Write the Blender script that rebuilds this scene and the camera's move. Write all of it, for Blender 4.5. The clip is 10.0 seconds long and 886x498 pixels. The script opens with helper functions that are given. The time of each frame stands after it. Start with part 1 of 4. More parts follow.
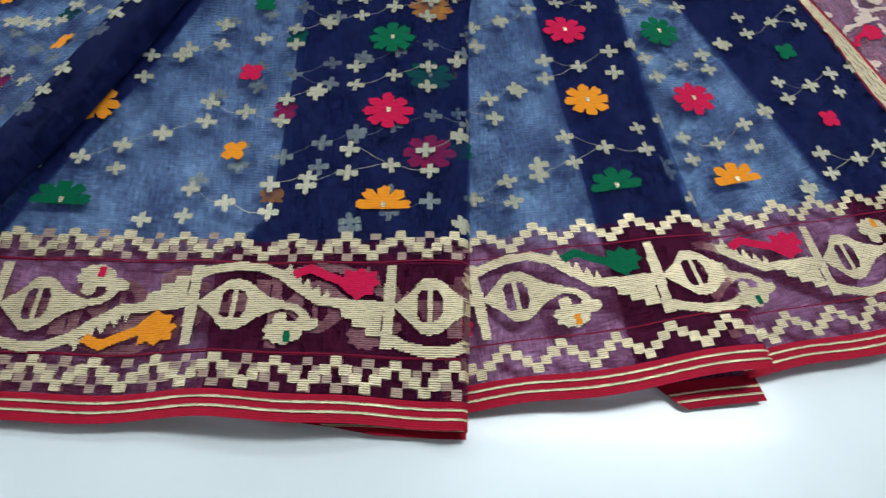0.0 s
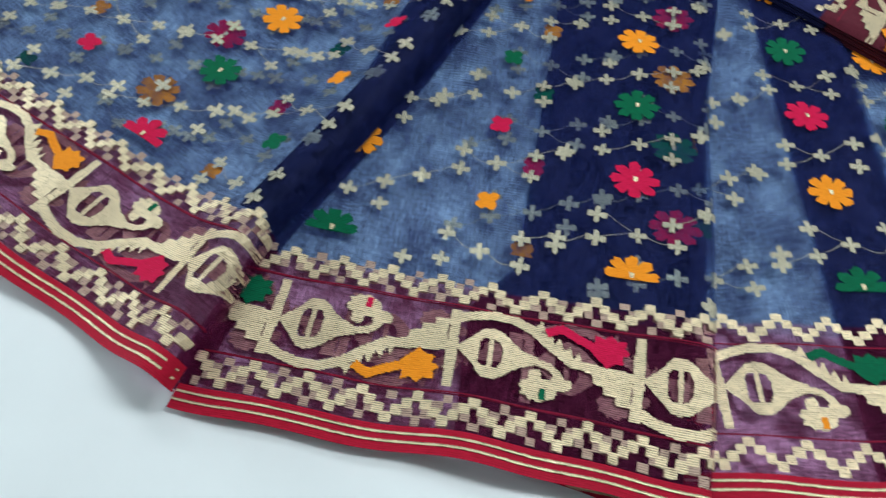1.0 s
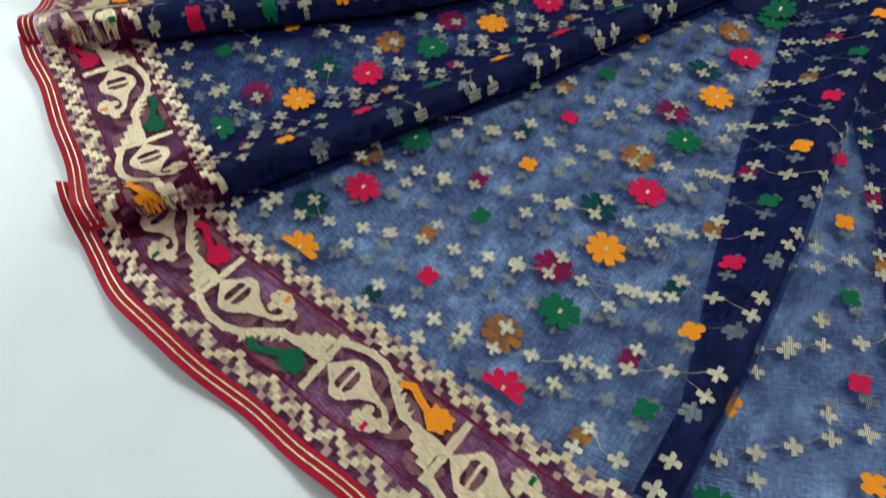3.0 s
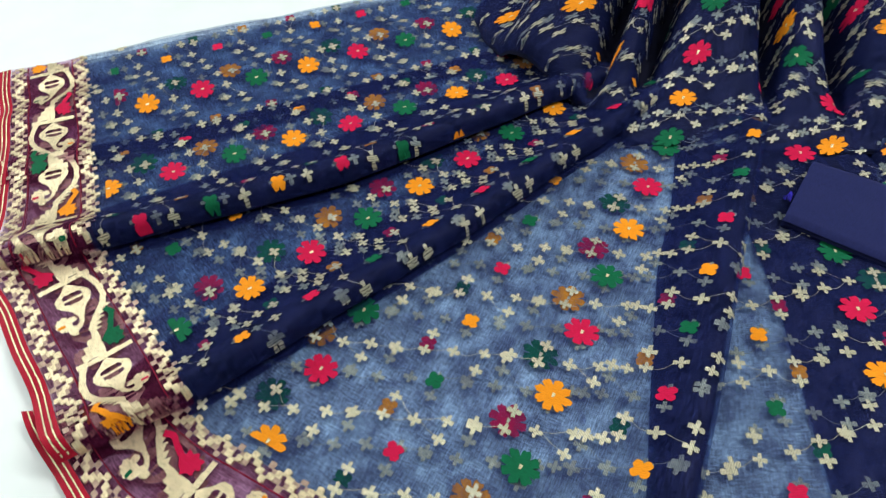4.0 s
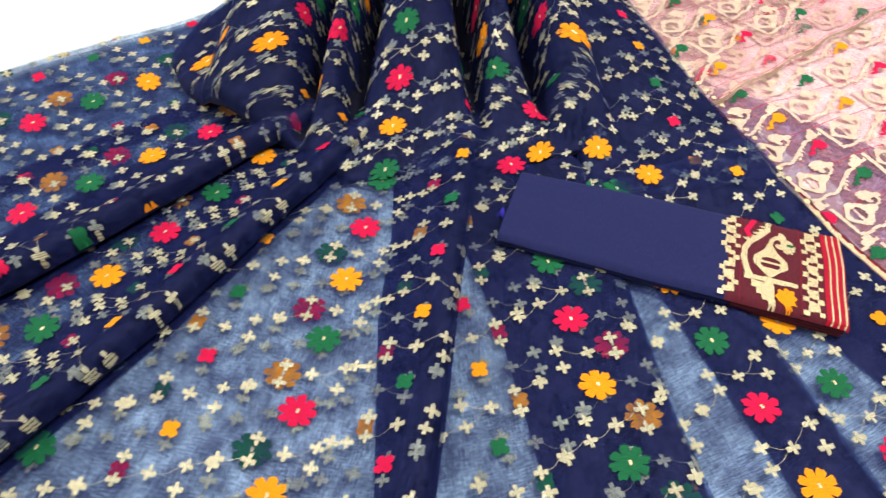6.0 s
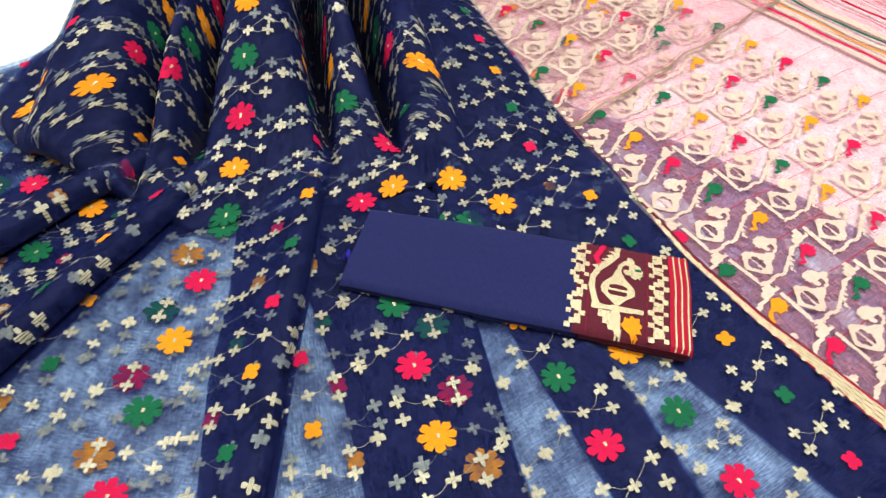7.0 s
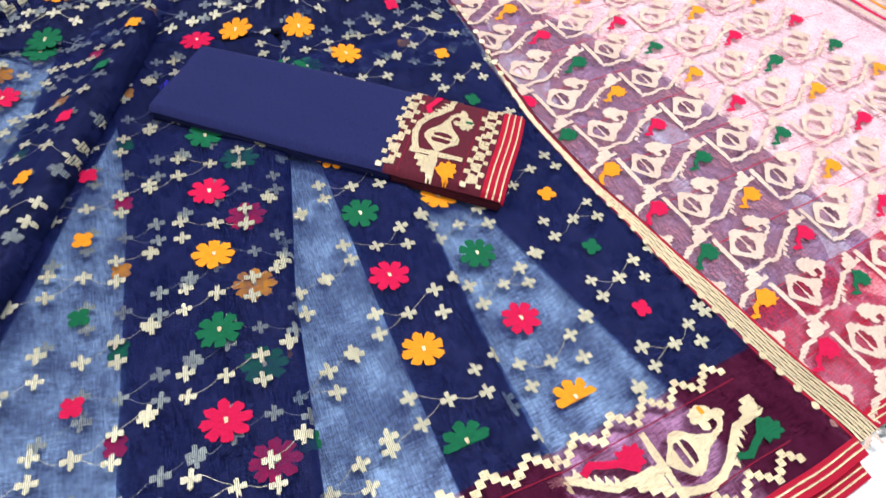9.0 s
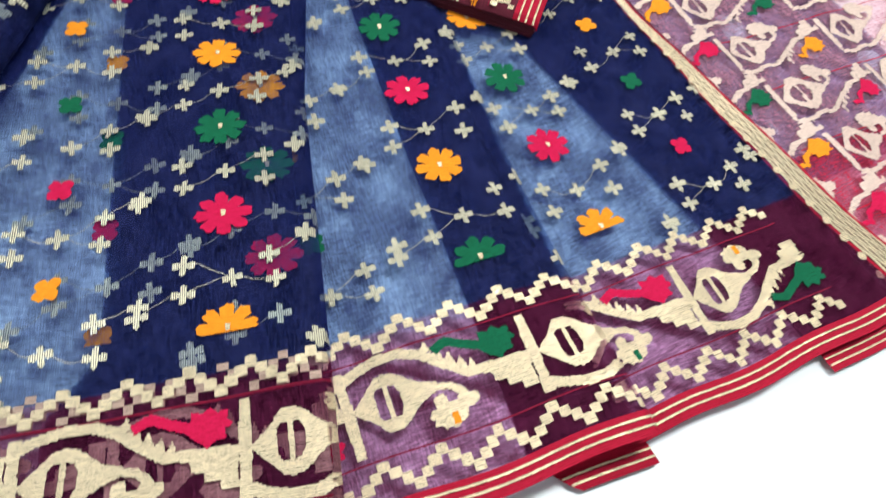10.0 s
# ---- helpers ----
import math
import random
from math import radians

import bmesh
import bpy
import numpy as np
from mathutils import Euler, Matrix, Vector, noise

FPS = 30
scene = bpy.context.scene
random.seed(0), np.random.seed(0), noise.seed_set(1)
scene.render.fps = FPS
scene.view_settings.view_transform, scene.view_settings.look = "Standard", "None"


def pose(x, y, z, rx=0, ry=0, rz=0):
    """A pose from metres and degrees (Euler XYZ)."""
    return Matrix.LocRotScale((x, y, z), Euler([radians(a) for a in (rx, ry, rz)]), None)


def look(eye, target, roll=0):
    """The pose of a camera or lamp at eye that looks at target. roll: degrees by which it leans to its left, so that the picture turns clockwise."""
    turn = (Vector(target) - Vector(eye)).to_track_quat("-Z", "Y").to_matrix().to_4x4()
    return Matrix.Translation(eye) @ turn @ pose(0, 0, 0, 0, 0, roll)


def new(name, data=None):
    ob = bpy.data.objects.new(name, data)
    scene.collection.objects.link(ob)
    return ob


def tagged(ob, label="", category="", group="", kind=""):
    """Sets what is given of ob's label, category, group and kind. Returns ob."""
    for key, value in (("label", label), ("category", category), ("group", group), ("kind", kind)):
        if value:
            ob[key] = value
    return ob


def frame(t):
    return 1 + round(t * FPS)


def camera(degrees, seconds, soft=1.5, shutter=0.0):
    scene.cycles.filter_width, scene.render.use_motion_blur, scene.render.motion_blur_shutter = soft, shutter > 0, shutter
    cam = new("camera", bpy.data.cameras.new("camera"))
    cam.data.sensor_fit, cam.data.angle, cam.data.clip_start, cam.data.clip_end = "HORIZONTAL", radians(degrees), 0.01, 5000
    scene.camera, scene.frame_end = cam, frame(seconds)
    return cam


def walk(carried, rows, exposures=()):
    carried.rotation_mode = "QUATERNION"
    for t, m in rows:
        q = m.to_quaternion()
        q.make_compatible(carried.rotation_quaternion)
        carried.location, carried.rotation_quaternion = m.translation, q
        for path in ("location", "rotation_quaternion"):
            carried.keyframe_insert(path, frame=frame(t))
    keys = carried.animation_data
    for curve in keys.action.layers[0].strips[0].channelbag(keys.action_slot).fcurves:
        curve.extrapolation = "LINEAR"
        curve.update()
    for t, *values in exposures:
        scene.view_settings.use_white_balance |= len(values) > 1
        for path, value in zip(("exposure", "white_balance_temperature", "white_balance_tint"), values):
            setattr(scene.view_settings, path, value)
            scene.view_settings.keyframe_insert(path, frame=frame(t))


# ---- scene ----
cam = camera(70.0, 10.0, soft=1.2, shutter=0.25)
PATH = [
    (0, (0.038, 0.111, 0.347), (0.198, 1.082, -1.394), 10.8),
    (0.5, (-0.009, 0.114, 0.355), (0.045, 1.075, -1.398), 8.8),
    (1, (-0.074, 0.119, 0.365), (-0.144, 1.106, -1.373), 7.6),
    (1.5, (-0.148, 0.129, 0.373), (-0.345, 1.11, -1.358), 5.5),
    (2, (-0.221, 0.141, 0.395), (-0.531, 1.132, -1.314), 3.0),
    (2.5, (-0.266, 0.159, 0.397), (-0.566, 1.152, -1.313), 3.7),
    (3, (-0.315, 0.201, 0.43), (-0.567, 1.257, -1.249), 1.6),
    (3.2, (-0.328, 0.211, 0.451), (-0.585, 1.333, -1.185), 1.2),
    (4.3, (-0.307, 0.244, 0.52), (-0.443, 1.526, -1.009), -2.7),
    (4.5, (-0.305, 0.239, 0.522), (-0.449, 1.511, -1.015), -3.2),
    (5, (-0.269, 0.257, 0.514), (-0.276, 1.541, -1.019), -1.7),
    (5.5, (-0.225, 0.287, 0.509), (-0.06, 1.564, -1.021), 0.3),
    (6, (-0.164, 0.309, 0.505), (0.124, 1.575, -1.017), 2.0),
    (6.2, (-0.136, 0.319, 0.501), (0.203, 1.567, -1.024), 2.9),
    (7.3, (-0.031, 0.326, 0.508), (0.47, 1.573, -0.973), 5.0),
    (7.5, (-0.013, 0.314, 0.496), (0.496, 1.553, -0.989), 6.3),
    (8, (0.02, 0.287, 0.473), (0.492, 1.503, -1.044), 6.5),
    (8.5, (0.049, 0.249, 0.458), (0.524, 1.444, -1.074), 7.9),
    (9, (0.081, 0.212, 0.428), (0.578, 1.351, -1.14), 10.1),
    (9.5, (0.089, 0.195, 0.393), (0.561, 1.249, -1.24), 11.3),
    (10, (0.08, 0.169, 0.353), (0.49, 1.126, -1.355), 13.5),
]
walk(cam, [(t, look(eye, target, roll)) for t, eye, target, roll in PATH],
     [(0.0, -0.08, 6050, 9), (1.0, 0.03, 6150, 9), (2.5, -0.25, 6350, 11), (3.2, -0.05, 6600, 10), (4.5, 0.45, 6900, 6), (5.0, 0.6, 7200, 4), (5.5, 0.8, 7700, 10), (6.2, 0.8, 7600, 13), (7.5, 0.68, 6800, 14), (8.0, 0.76, 6600, 17), (9.5, 0.65, 6500, 18), (10.0, 0.55, 6450, 14)])

# ---- world and light ----
world = bpy.data.worlds.new("world")
scene.world = world
world.use_nodes = True
world.node_tree.nodes["Background"].inputs[0].default_value = (0.9, 0.95, 1.0, 1)
world.node_tree.nodes["Background"].inputs[1].default_value = 0.3


def area_lamp(name, eye, target, sx, sy, watts, colour):
    data = bpy.data.lights.new(name, "AREA")
    data.shape, data.size, data.size_y, data.energy, data.color = "RECTANGLE", sx, sy, watts, colour
    ob = new(name, data)
    ob.matrix_world = look(eye, target)
    return ob


area_lamp("ceiling_panel_lamp", (-0.6, 1.45, 1.86), (-0.6, 1.45, 0), 1.2, 0.3, 9, (0.95, 0.98, 1.0))
area_lamp("ceiling_panel_lamp", (0.9, 0.75, 1.86), (0.9, 0.75, 0), 1.2, 0.3, 29, (0.95, 0.98, 1.0))
area_lamp("window_daylight", (-2.3, 0.9, 0.95), (0, 0.6, 0.0), 1.5, 1.1, 27, (0.90, 0.96, 1.0))


# ---- materials ----
def material(name):
    m = bpy.data.materials.new(name)
    m.use_nodes = True
    nt = m.node_tree
    nt.nodes.clear()
    out = nt.nodes.new("ShaderNodeOutputMaterial")
    return m, nt, out


def node(nt, kind, **values):
    n = nt.nodes.new(kind)
    for key, v in values.items():
        n.inputs[key.replace("_", " ")].default_value = v
    return n


def ramp(nt, fac, stops):
    n = nt.nodes.new("ShaderNodeValToRGB")
    e = n.color_ramp.elements
    while len(e) < len(stops):
        e.new(0.5)
    for el, (p, c) in zip(e, stops):
        el.position, el.color = p, (c if len(c) == 4 else (*c, 1))
    nt.links.new(fac, n.inputs[0])
    return n.outputs[0]


def weave_noise(nt, sx, sy, scale, detail=4.0):
    """Noise on the cloth's own coordinates (metres), stretched along the yarns."""
    tc = nt.nodes.new("ShaderNodeUVMap")
    mp = nt.nodes.new("ShaderNodeMapping")
    mp.inputs["Scale"].default_value = (sx, sy, 1)
    nt.links.new(tc.outputs[0], mp.inputs[0])
    nz = node(nt, "ShaderNodeTexNoise", Scale=scale, Detail=detail, Roughness=0.6)
    nt.links.new(mp.outputs[0], nz.inputs["Vector"])
    return nz.outputs[0]


def bump(nt, height, strength, distance):
    b = node(nt, "ShaderNodeBump", Strength=strength, Distance=distance)
    nt.links.new(height, b.inputs["Height"])
    return b.outputs[0]


def sheer(name, dark, light, cover, tint, rough=0.7, gloss=0.15):
    """A sheer woven cloth: yarns that scatter light, and gaps that let it through."""
    m, nt, out = material(name)
    L = nt.links.new
    streak = weave_noise(nt, 900, 90, 1.0, 5)
    cross = weave_noise(nt, 120, 700, 1.0, 3)
    cloud = weave_noise(nt, 40, 26, 1.0, 4)
    mix = node(nt, "ShaderNodeMath"); mix.operation = "ADD"
    L(streak, mix.inputs[0]); L(cloud, mix.inputs[1])
    mix2 = node(nt, "ShaderNodeMath"); mix2.operation = "ADD"
    L(mix.outputs[0], mix2.inputs[0]); L(cross, mix2.inputs[1])
    col = ramp(nt, streak, [(0.3, dark), (0.7, light)])
    mr = node(nt, "ShaderNodeMapRange")
    mr.inputs["From Min"].default_value, mr.inputs["From Max"].default_value = 1.22, 1.78
    mr.inputs["To Min"].default_value, mr.inputs["To Max"].default_value = cover - 0.26, cover + 0.26
    L(mix2.outputs[0], mr.inputs["Value"])
    p = node(nt, "ShaderNodeBsdfPrincipled", Roughness=rough)
    p.inputs["Specular IOR Level"].default_value = gloss
    L(col, p.inputs["Base Color"])
    L(bump(nt, mix2.outputs[0], 0.35, 0.0006), p.inputs["Normal"])
    tl = node(nt, "ShaderNodeBsdfTranslucent")
    L(col, tl.inputs["Color"])
    fib = node(nt, "ShaderNodeMixShader"); fib.inputs[0].default_value = 0.3
    L(p.outputs[0], fib.inputs[1]); L(tl.outputs[0], fib.inputs[2])
    tr = node(nt, "ShaderNodeBsdfTransparent"); tr.inputs[0].default_value = (*tint, 1)
    ms = node(nt, "ShaderNodeMixShader")
    L(mr.outputs[0], ms.inputs[0]); L(tr.outputs[0], ms.inputs[1]); L(fib.outputs[0], ms.inputs[2])
    L(ms.outputs[0], out.inputs[0])
    return m


def yarn(name, dark, light, metal=0.0, rough=0.6, rib=1.0, sheen=0.2, bands="Y", span=(0.66, 1.0)):
    """Dense woven yarn: fine parallel ribs, uneven in tone."""
    m, nt, out = material(name)
    L = nt.links.new
    tc = nt.nodes.new("ShaderNodeUVMap")
    wv = node(nt, "ShaderNodeTexWave", Scale=260.0, Distortion=1.5, Detail=2.0)
    wv.inputs["Detail Scale"].default_value = 2.0
    wv.bands_direction = bands
    L(tc.outputs[0], wv.inputs["Vector"])
    spot = weave_noise(nt, 160, 1700, 1.0, 3)
    grain = weave_noise(nt, 900, 900, 1.0, 2)
    both = node(nt, "ShaderNodeMath"); both.operation = "MULTIPLY_ADD"
    both.inputs[1].default_value = 0.55
    L(grain, both.inputs[0]); L(spot, both.inputs[2])
    add = node(nt, "ShaderNodeMath"); add.operation = "MULTIPLY_ADD"
    add.inputs[1].default_value = 0.30 * rib
    L(wv.outputs[1], add.inputs[0]); L(both.outputs[0], add.inputs[2])
    col = ramp(nt, add.outputs[0], [(span[0], dark), (span[1], light)])
    p = node(nt, "ShaderNodeBsdfPrincipled", Roughness=rough, Metallic=metal)
    p.inputs["Sheen Weight"].default_value = sheen
    p.inputs["Specular IOR Level"].default_value = 0.3 if metal else 0.14
    L(col, p.inputs["Base Color"])
    L(bump(nt, add.outputs[0], 0.6, 0.0005), p.inputs["Normal"])
    L(p.outputs[0], out.inputs[0])
    return m


NAVY = sheer("sheer_navy_cotton", (0.006, 0.009, 0.062), (0.022, 0.034, 0.165), 0.318, (0.81, 0.89, 0.995), 0.6, 0.2)
MAROON = sheer("sheer_maroon_cotton", (0.085, 0.005, 0.03), (0.17, 0.018, 0.075), 0.30, (0.92, 0.78, 0.90))
PINK = sheer("sheer_pink_cotton", (0.62, 0.20, 0.28), (0.84, 0.46, 0.52), 0.25, (0.97, 0.845, 0.87))
THIN_PINK = sheer("thin_pink_cotton", (0.66, 0.34, 0.40), (0.86, 0.60, 0.64), 0.16, (0.99, 0.955, 0.96))
ROSE = sheer("sheer_rose_red_cotton", (0.55, 0.02, 0.06), (0.75, 0.06, 0.12), 0.42, (1.0, 0.8, 0.84))
SOLID_NAVY = yarn("dense_navy_cotton", (0.006, 0.009, 0.050), (0.013, 0.018, 0.092), 0, 0.8, 0.6, 0.03)
# bunched navy, its colour near black to carry the shade of folds and gathers
FOLD_SHADE = yarn("bunched_navy_with_fold_shade", (0.002, 0.0025, 0.009), (0.004, 0.005, 0.018), 0, 0.9, 0.5, 0.0)
SOLID_MAROON = yarn("dense_maroon_cotton", (0.06, 0.005, 0.012), (0.11, 0.012, 0.025), 0, 0.75, 0.5, 0.05)
RED_HEM = yarn("red_selvedge_yarn", (0.26, 0.002, 0.014), (0.42, 0.006, 0.03), 0, 0.65, 1.0, 0.0)
ZARI = yarn("gold_zari_yarn", (0.11, 0.08, 0.04), (0.86, 0.73, 0.46), 0.45, 0.34, 2.3, 0.0, "Y", (0.68, 1.12))
RIBBED_ZARI = yarn("ribbed_gold_zari", (0.07, 0.07, 0.055), (0.58, 0.55, 0.38), 0.40, 0.36, 2.6, 0.0, "X", (0.86, 1.34))
# gold zari dimmed in its colour, as under sheer cloth; also the fold strip
DIMMED_ZARI = yarn("dimmed_gold_zari", (0.06, 0.03, 0.03), (0.50, 0.36, 0.27), 0.35, 0.45, 2.0, 0.0, "Y", (0.68, 1.2))
PALE_ZARI = yarn("pale_gold_silk", (0.32, 0.22, 0.17), (0.72, 0.57, 0.46), 0.15, 0.5, 1.2, 0.0)
REDS = yarn("crimson_yarn", (0.40, 0.002, 0.03), (0.60, 0.008, 0.07), 0, 0.75, 0.7, 0.0)
ORANGES = yarn("orange_yarn", (0.66, 0.19, 0.005), (0.86, 0.31, 0.015), 0, 0.75, 0.7, 0.0)
GREENS = yarn("green_yarn", (0.0, 0.062, 0.024), (0.001, 0.13, 0.055), 0, 0.75, 0.7, 0.0)
LINE_RED = yarn("dark_red_thread", (0.10, 0.003, 0.012), (0.22, 0.006, 0.03), 0, 0.7, 1.0, 0.0)
COLOURS = [(ORANGES, "orange"), (REDS, "crimson"), (GREENS, "green")]


def plaster(name, c, rough, scale, coat=0.0):
    m, nt, out = material(name)
    tc = nt.nodes.new("ShaderNodeTexCoord")
    nz = node(nt, "ShaderNodeTexNoise", Scale=scale, Detail=6.0)
    nt.links.new(tc.outputs["Object"], nz.inputs["Vector"])
    p = node(nt, "ShaderNodeBsdfPrincipled", Roughness=rough)
    p.inputs["Coat Weight"].default_value = coat
    nt.links.new(ramp(nt, nz.outputs[0], [(0.3, tuple(v * 0.94 for v in c)), (0.7, c)]), p.inputs["Base Color"])
    nt.links.new(bump(nt, nz.outputs[0], 0.08, 0.002), p.inputs["Normal"])
    nt.links.new(p.outputs[0], out.inputs[0])
    return m


TABLE = plaster("white_glossy_laminate", (0.82, 0.89, 0.87), 0.28, 14, 0.1)
WALL = plaster("pale_wall_paint", (0.55, 0.56, 0.56), 0.8, 5)


# ---- mesh helpers ----
def obj(name, verts, faces, mat, parent=None, label="", uvs=None, smooth=True):
    me = bpy.data.meshes.new(name)
    me.from_pydata(verts, [], faces)
    if uvs is not None:
        lay = me.uv_layers.new(name="UVMap")
        idx = np.empty(len(me.loops), dtype=np.int32)
        me.loops.foreach_get("vertex_index", idx)
        lay.data.foreach_set("uv", np.asarray(uvs, dtype=np.float32)[idx].ravel())
    if smooth:
        me.polygons.foreach_set("use_smooth", [True] * len(me.polygons))
    me.materials.append(mat)
    ob = new(name, me)
    if parent:
        ob.parent = parent
    if label:
        tagged(ob, label)
    return ob


def box(name, lo, hi, mat, parent=None, label="", bevel=0.0):
    bm = bmesh.new()
    bmesh.ops.create_cube(bm, size=1)
    for v in bm.verts:
        v.co = Vector([lo[i] + (v.co[i] + 0.5) * (hi[i] - lo[i]) for i in range(3)])
    if bevel:
        bmesh.ops.bevel(bm, geom=bm.edges[:], offset=bevel, segments=3, affect="EDGES")
    me = bpy.data.meshes.new(name)
    bm.to_mesh(me)
    bm.free()
    me.materials.append(mat)
    ob = new(name, me)
    if parent:
        ob.parent = parent
    if label:
        tagged(ob, label)
    return ob


# ---- the room ----
tagged(box("floor", (-2.6, -2.0, -0.85), (2.6, 3.4, -0.76), WALL), "pale floor round the table", "floor", kind="structure")
tagged(box("ceiling", (-2.6, -2.0, 1.9), (2.6, 3.4, 2.0), WALL), "plain white ceiling", "ceiling", kind="structure")
tagged(box("wall_north", (-2.6, 3.4, -0.85), (2.6, 3.5, 2.0), WALL), "plain white wall", "wall", kind="structure")
tagged(box("wall_south", (-2.6, -2.1, -0.85), (2.6, -2.0, 2.0), WALL), "plain white wall", "wall", kind="structure")
tagged(box("wall_east", (2.6, -2.1, -0.85), (2.7, 3.5, 2.0), WALL), "plain white wall", "wall", kind="structure")
for lo, hi in (((-2.7, -2.1, -0.85), (-2.6, 3.5, 0.4)), ((-2.7, -2.1, 1.5), (-2.6, 3.5, 2.0)), ((-2.7, -2.1, 0.4), (-2.6, 0.15, 1.5)), ((-2.7, 1.65, 0.4), (-2.6, 3.5, 1.5))):
    tagged(box("wall_west", lo, hi, WALL), "plain white wall beside the window", "wall", kind="structure")

LAMP_FRAME = plaster("white_enamelled_steel", (0.75, 0.76, 0.76), 0.4, 20)
DIFFUSER, nt_lamp, out_lamp = material("lit_opal_diffuser")
glow = node(nt_lamp, "ShaderNodeEmission", Strength=1.5)
glow.inputs[0].default_value = (0.95, 0.98, 1.0, 1)
nt_lamp.links.new(glow.outputs[0], out_lamp.inputs[0])
for lx, ly in ((-0.6, 1.45), (0.9, 0.75)):
    fixture = tagged(new("ceiling_light"), "lit white ceiling panel light with opal diffuser", "ceiling light", "ceiling panel lights")
    for lo, hi in (((-0.63, 0.152), (0.63, 0.18)), ((-0.63, -0.18), (0.63, -0.152)), ((-0.63, -0.152), (-0.602, 0.152)), ((0.602, -0.152), (0.63, 0.152))):
        box("frame", (lx + lo[0], ly + lo[1], 1.85), (lx + hi[0], ly + hi[1], 1.9), LAMP_FRAME, fixture, bevel=0.003)
    box("diffuser", (lx - 0.6, ly - 0.15, 1.868), (lx + 0.6, ly + 0.15, 1.876), DIFFUSER, fixture)
window = tagged(new("window_1"), "white framed window in the wall", "window", kind="structure")
for lo, hi in (((0.15, 0.4), (0.2, 1.5)), ((1.6, 0.4), (1.65, 1.5)), ((0.2, 0.4), (1.6, 0.45)), ((0.2, 1.45), (1.6, 1.5)), ((0.88, 0.45), (0.92, 1.45))):
    box("window_frame", (-2.68, lo[0], lo[1]), (-2.62, hi[0], hi[1]), LAMP_FRAME, window, bevel=0.003)

table = tagged(new("table"), "large white glossy laminate table under the saree", "table")
box("tabletop", (-1.7, -0.6, -0.03), (1.9, 2.4, 0.0), TABLE, table, bevel=0.004)
for lx in (-1.6, 1.74):
    for ly in (-0.5, 2.24):
        box("leg", (lx, ly, -0.76), (lx + 0.06, ly + 0.06, -0.03), TABLE, table, bevel=0.004)


# ---- cloth sheets ----
def smooth01(x):
    x = np.clip(x, 0, 1)
    return x * x * (3 - 2 * x)


class Sheet:
    """One leaf of cloth. u runs along the hem, v from the hem into the body, both in metres on the cloth;
    hem: a place of the hem on the table; turn: degrees; left, right: its bounds in plan, from the hem on."""

    def __init__(self, hem, turn, left, right, height, top, wob=1.0, bend=None):
        self.o, self.a = np.array(hem), radians(turn)
        self.ca, self.sa = math.cos(self.a), math.sin(self.a)
        self.bend = bend or (-9.0, 0.0)
        l, r = np.array([self.uv(*p) for p in left]), np.array([self.uv(*p) for p in right])
        self.lv, self.lu, self.rv, self.ru = l[:, 1], l[:, 0], r[:, 1], r[:, 0]
        self.height, self.top, self.wob = height, top, wob
        self.low = min(self.lv.min(), self.rv.min(), 0.0) if self.lv.min() < -0.004 else 0.0

    def uv(self, x, y):
        dx, dy = x - self.o[0], y - self.o[1]
        u = dx * self.ca + dy * self.sa
        return u, -dx * self.sa + dy * self.ca - self.curl(u)

    def curl(self, u):
        """How far the hem bends away from its straight line."""
        return self.bend[1] * np.maximum(self.bend[0] - u, 0) ** 2

    def xy(self, u, v):
        v = v + self.curl(u)
        return self.o[0] + u * self.ca - v * self.sa, self.o[1] + u * self.sa + v * self.ca

    squeeze = 1.0

    def plan(self, u, v):
        """From the cloth's coordinate to the one on the table."""
        return u

    def cloth_u(self, p, v):
        """The other way round."""
        return p

    def bounds(self, v):
        return self.cloth_u(np.interp(v, self.lv, self.lu), v), self.cloth_u(np.interp(v, self.rv, self.ru), v)

    def at(self, u, v, lift=0.0):
        """Points of the cloth in space, for arrays of u and v."""
        u, v = np.asarray(u, float), np.asarray(v, float)
        lo, hi = self.bounds(v)
        u = np.clip(u, lo, hi)
        x, y = self.xy(self.plan(u, v), v + 0.0020 * self.wob * np.sin(u * 47 + 1.1) * np.sin(u * 19) * np.exp(-((v / 0.05) ** 2)))
        wr = 0.0009 * self.wob * (np.sin(u * 95 + 2 * np.sin(v * 17)) + np.sin(u * 41 - v * 23 + 1.3) + 0.7 * np.sin(v * 60 + u * 33))
        z = self.height(x, y, u - lo, hi - u, u, v) + wr + 0.0015 + lift
        return np.stack([x, y, np.maximum(z, 0.0008 + lift)], -1)

    def inside(self, u, v, m=0.0):
        lo, hi = self.bounds(v)
        return lo + m < u < hi - m and self.low <= v < self.top


def bulge(d, amp, w):
    return amp * np.exp(-((d / w) ** 2))


def roll(d, r):
    """How far a folded edge has curved down at the distance d from its brink."""
    k = np.clip(1 - d / r, 0, 1)
    return r * (1 - np.sqrt(np.maximum(1 - k * k, 0)))


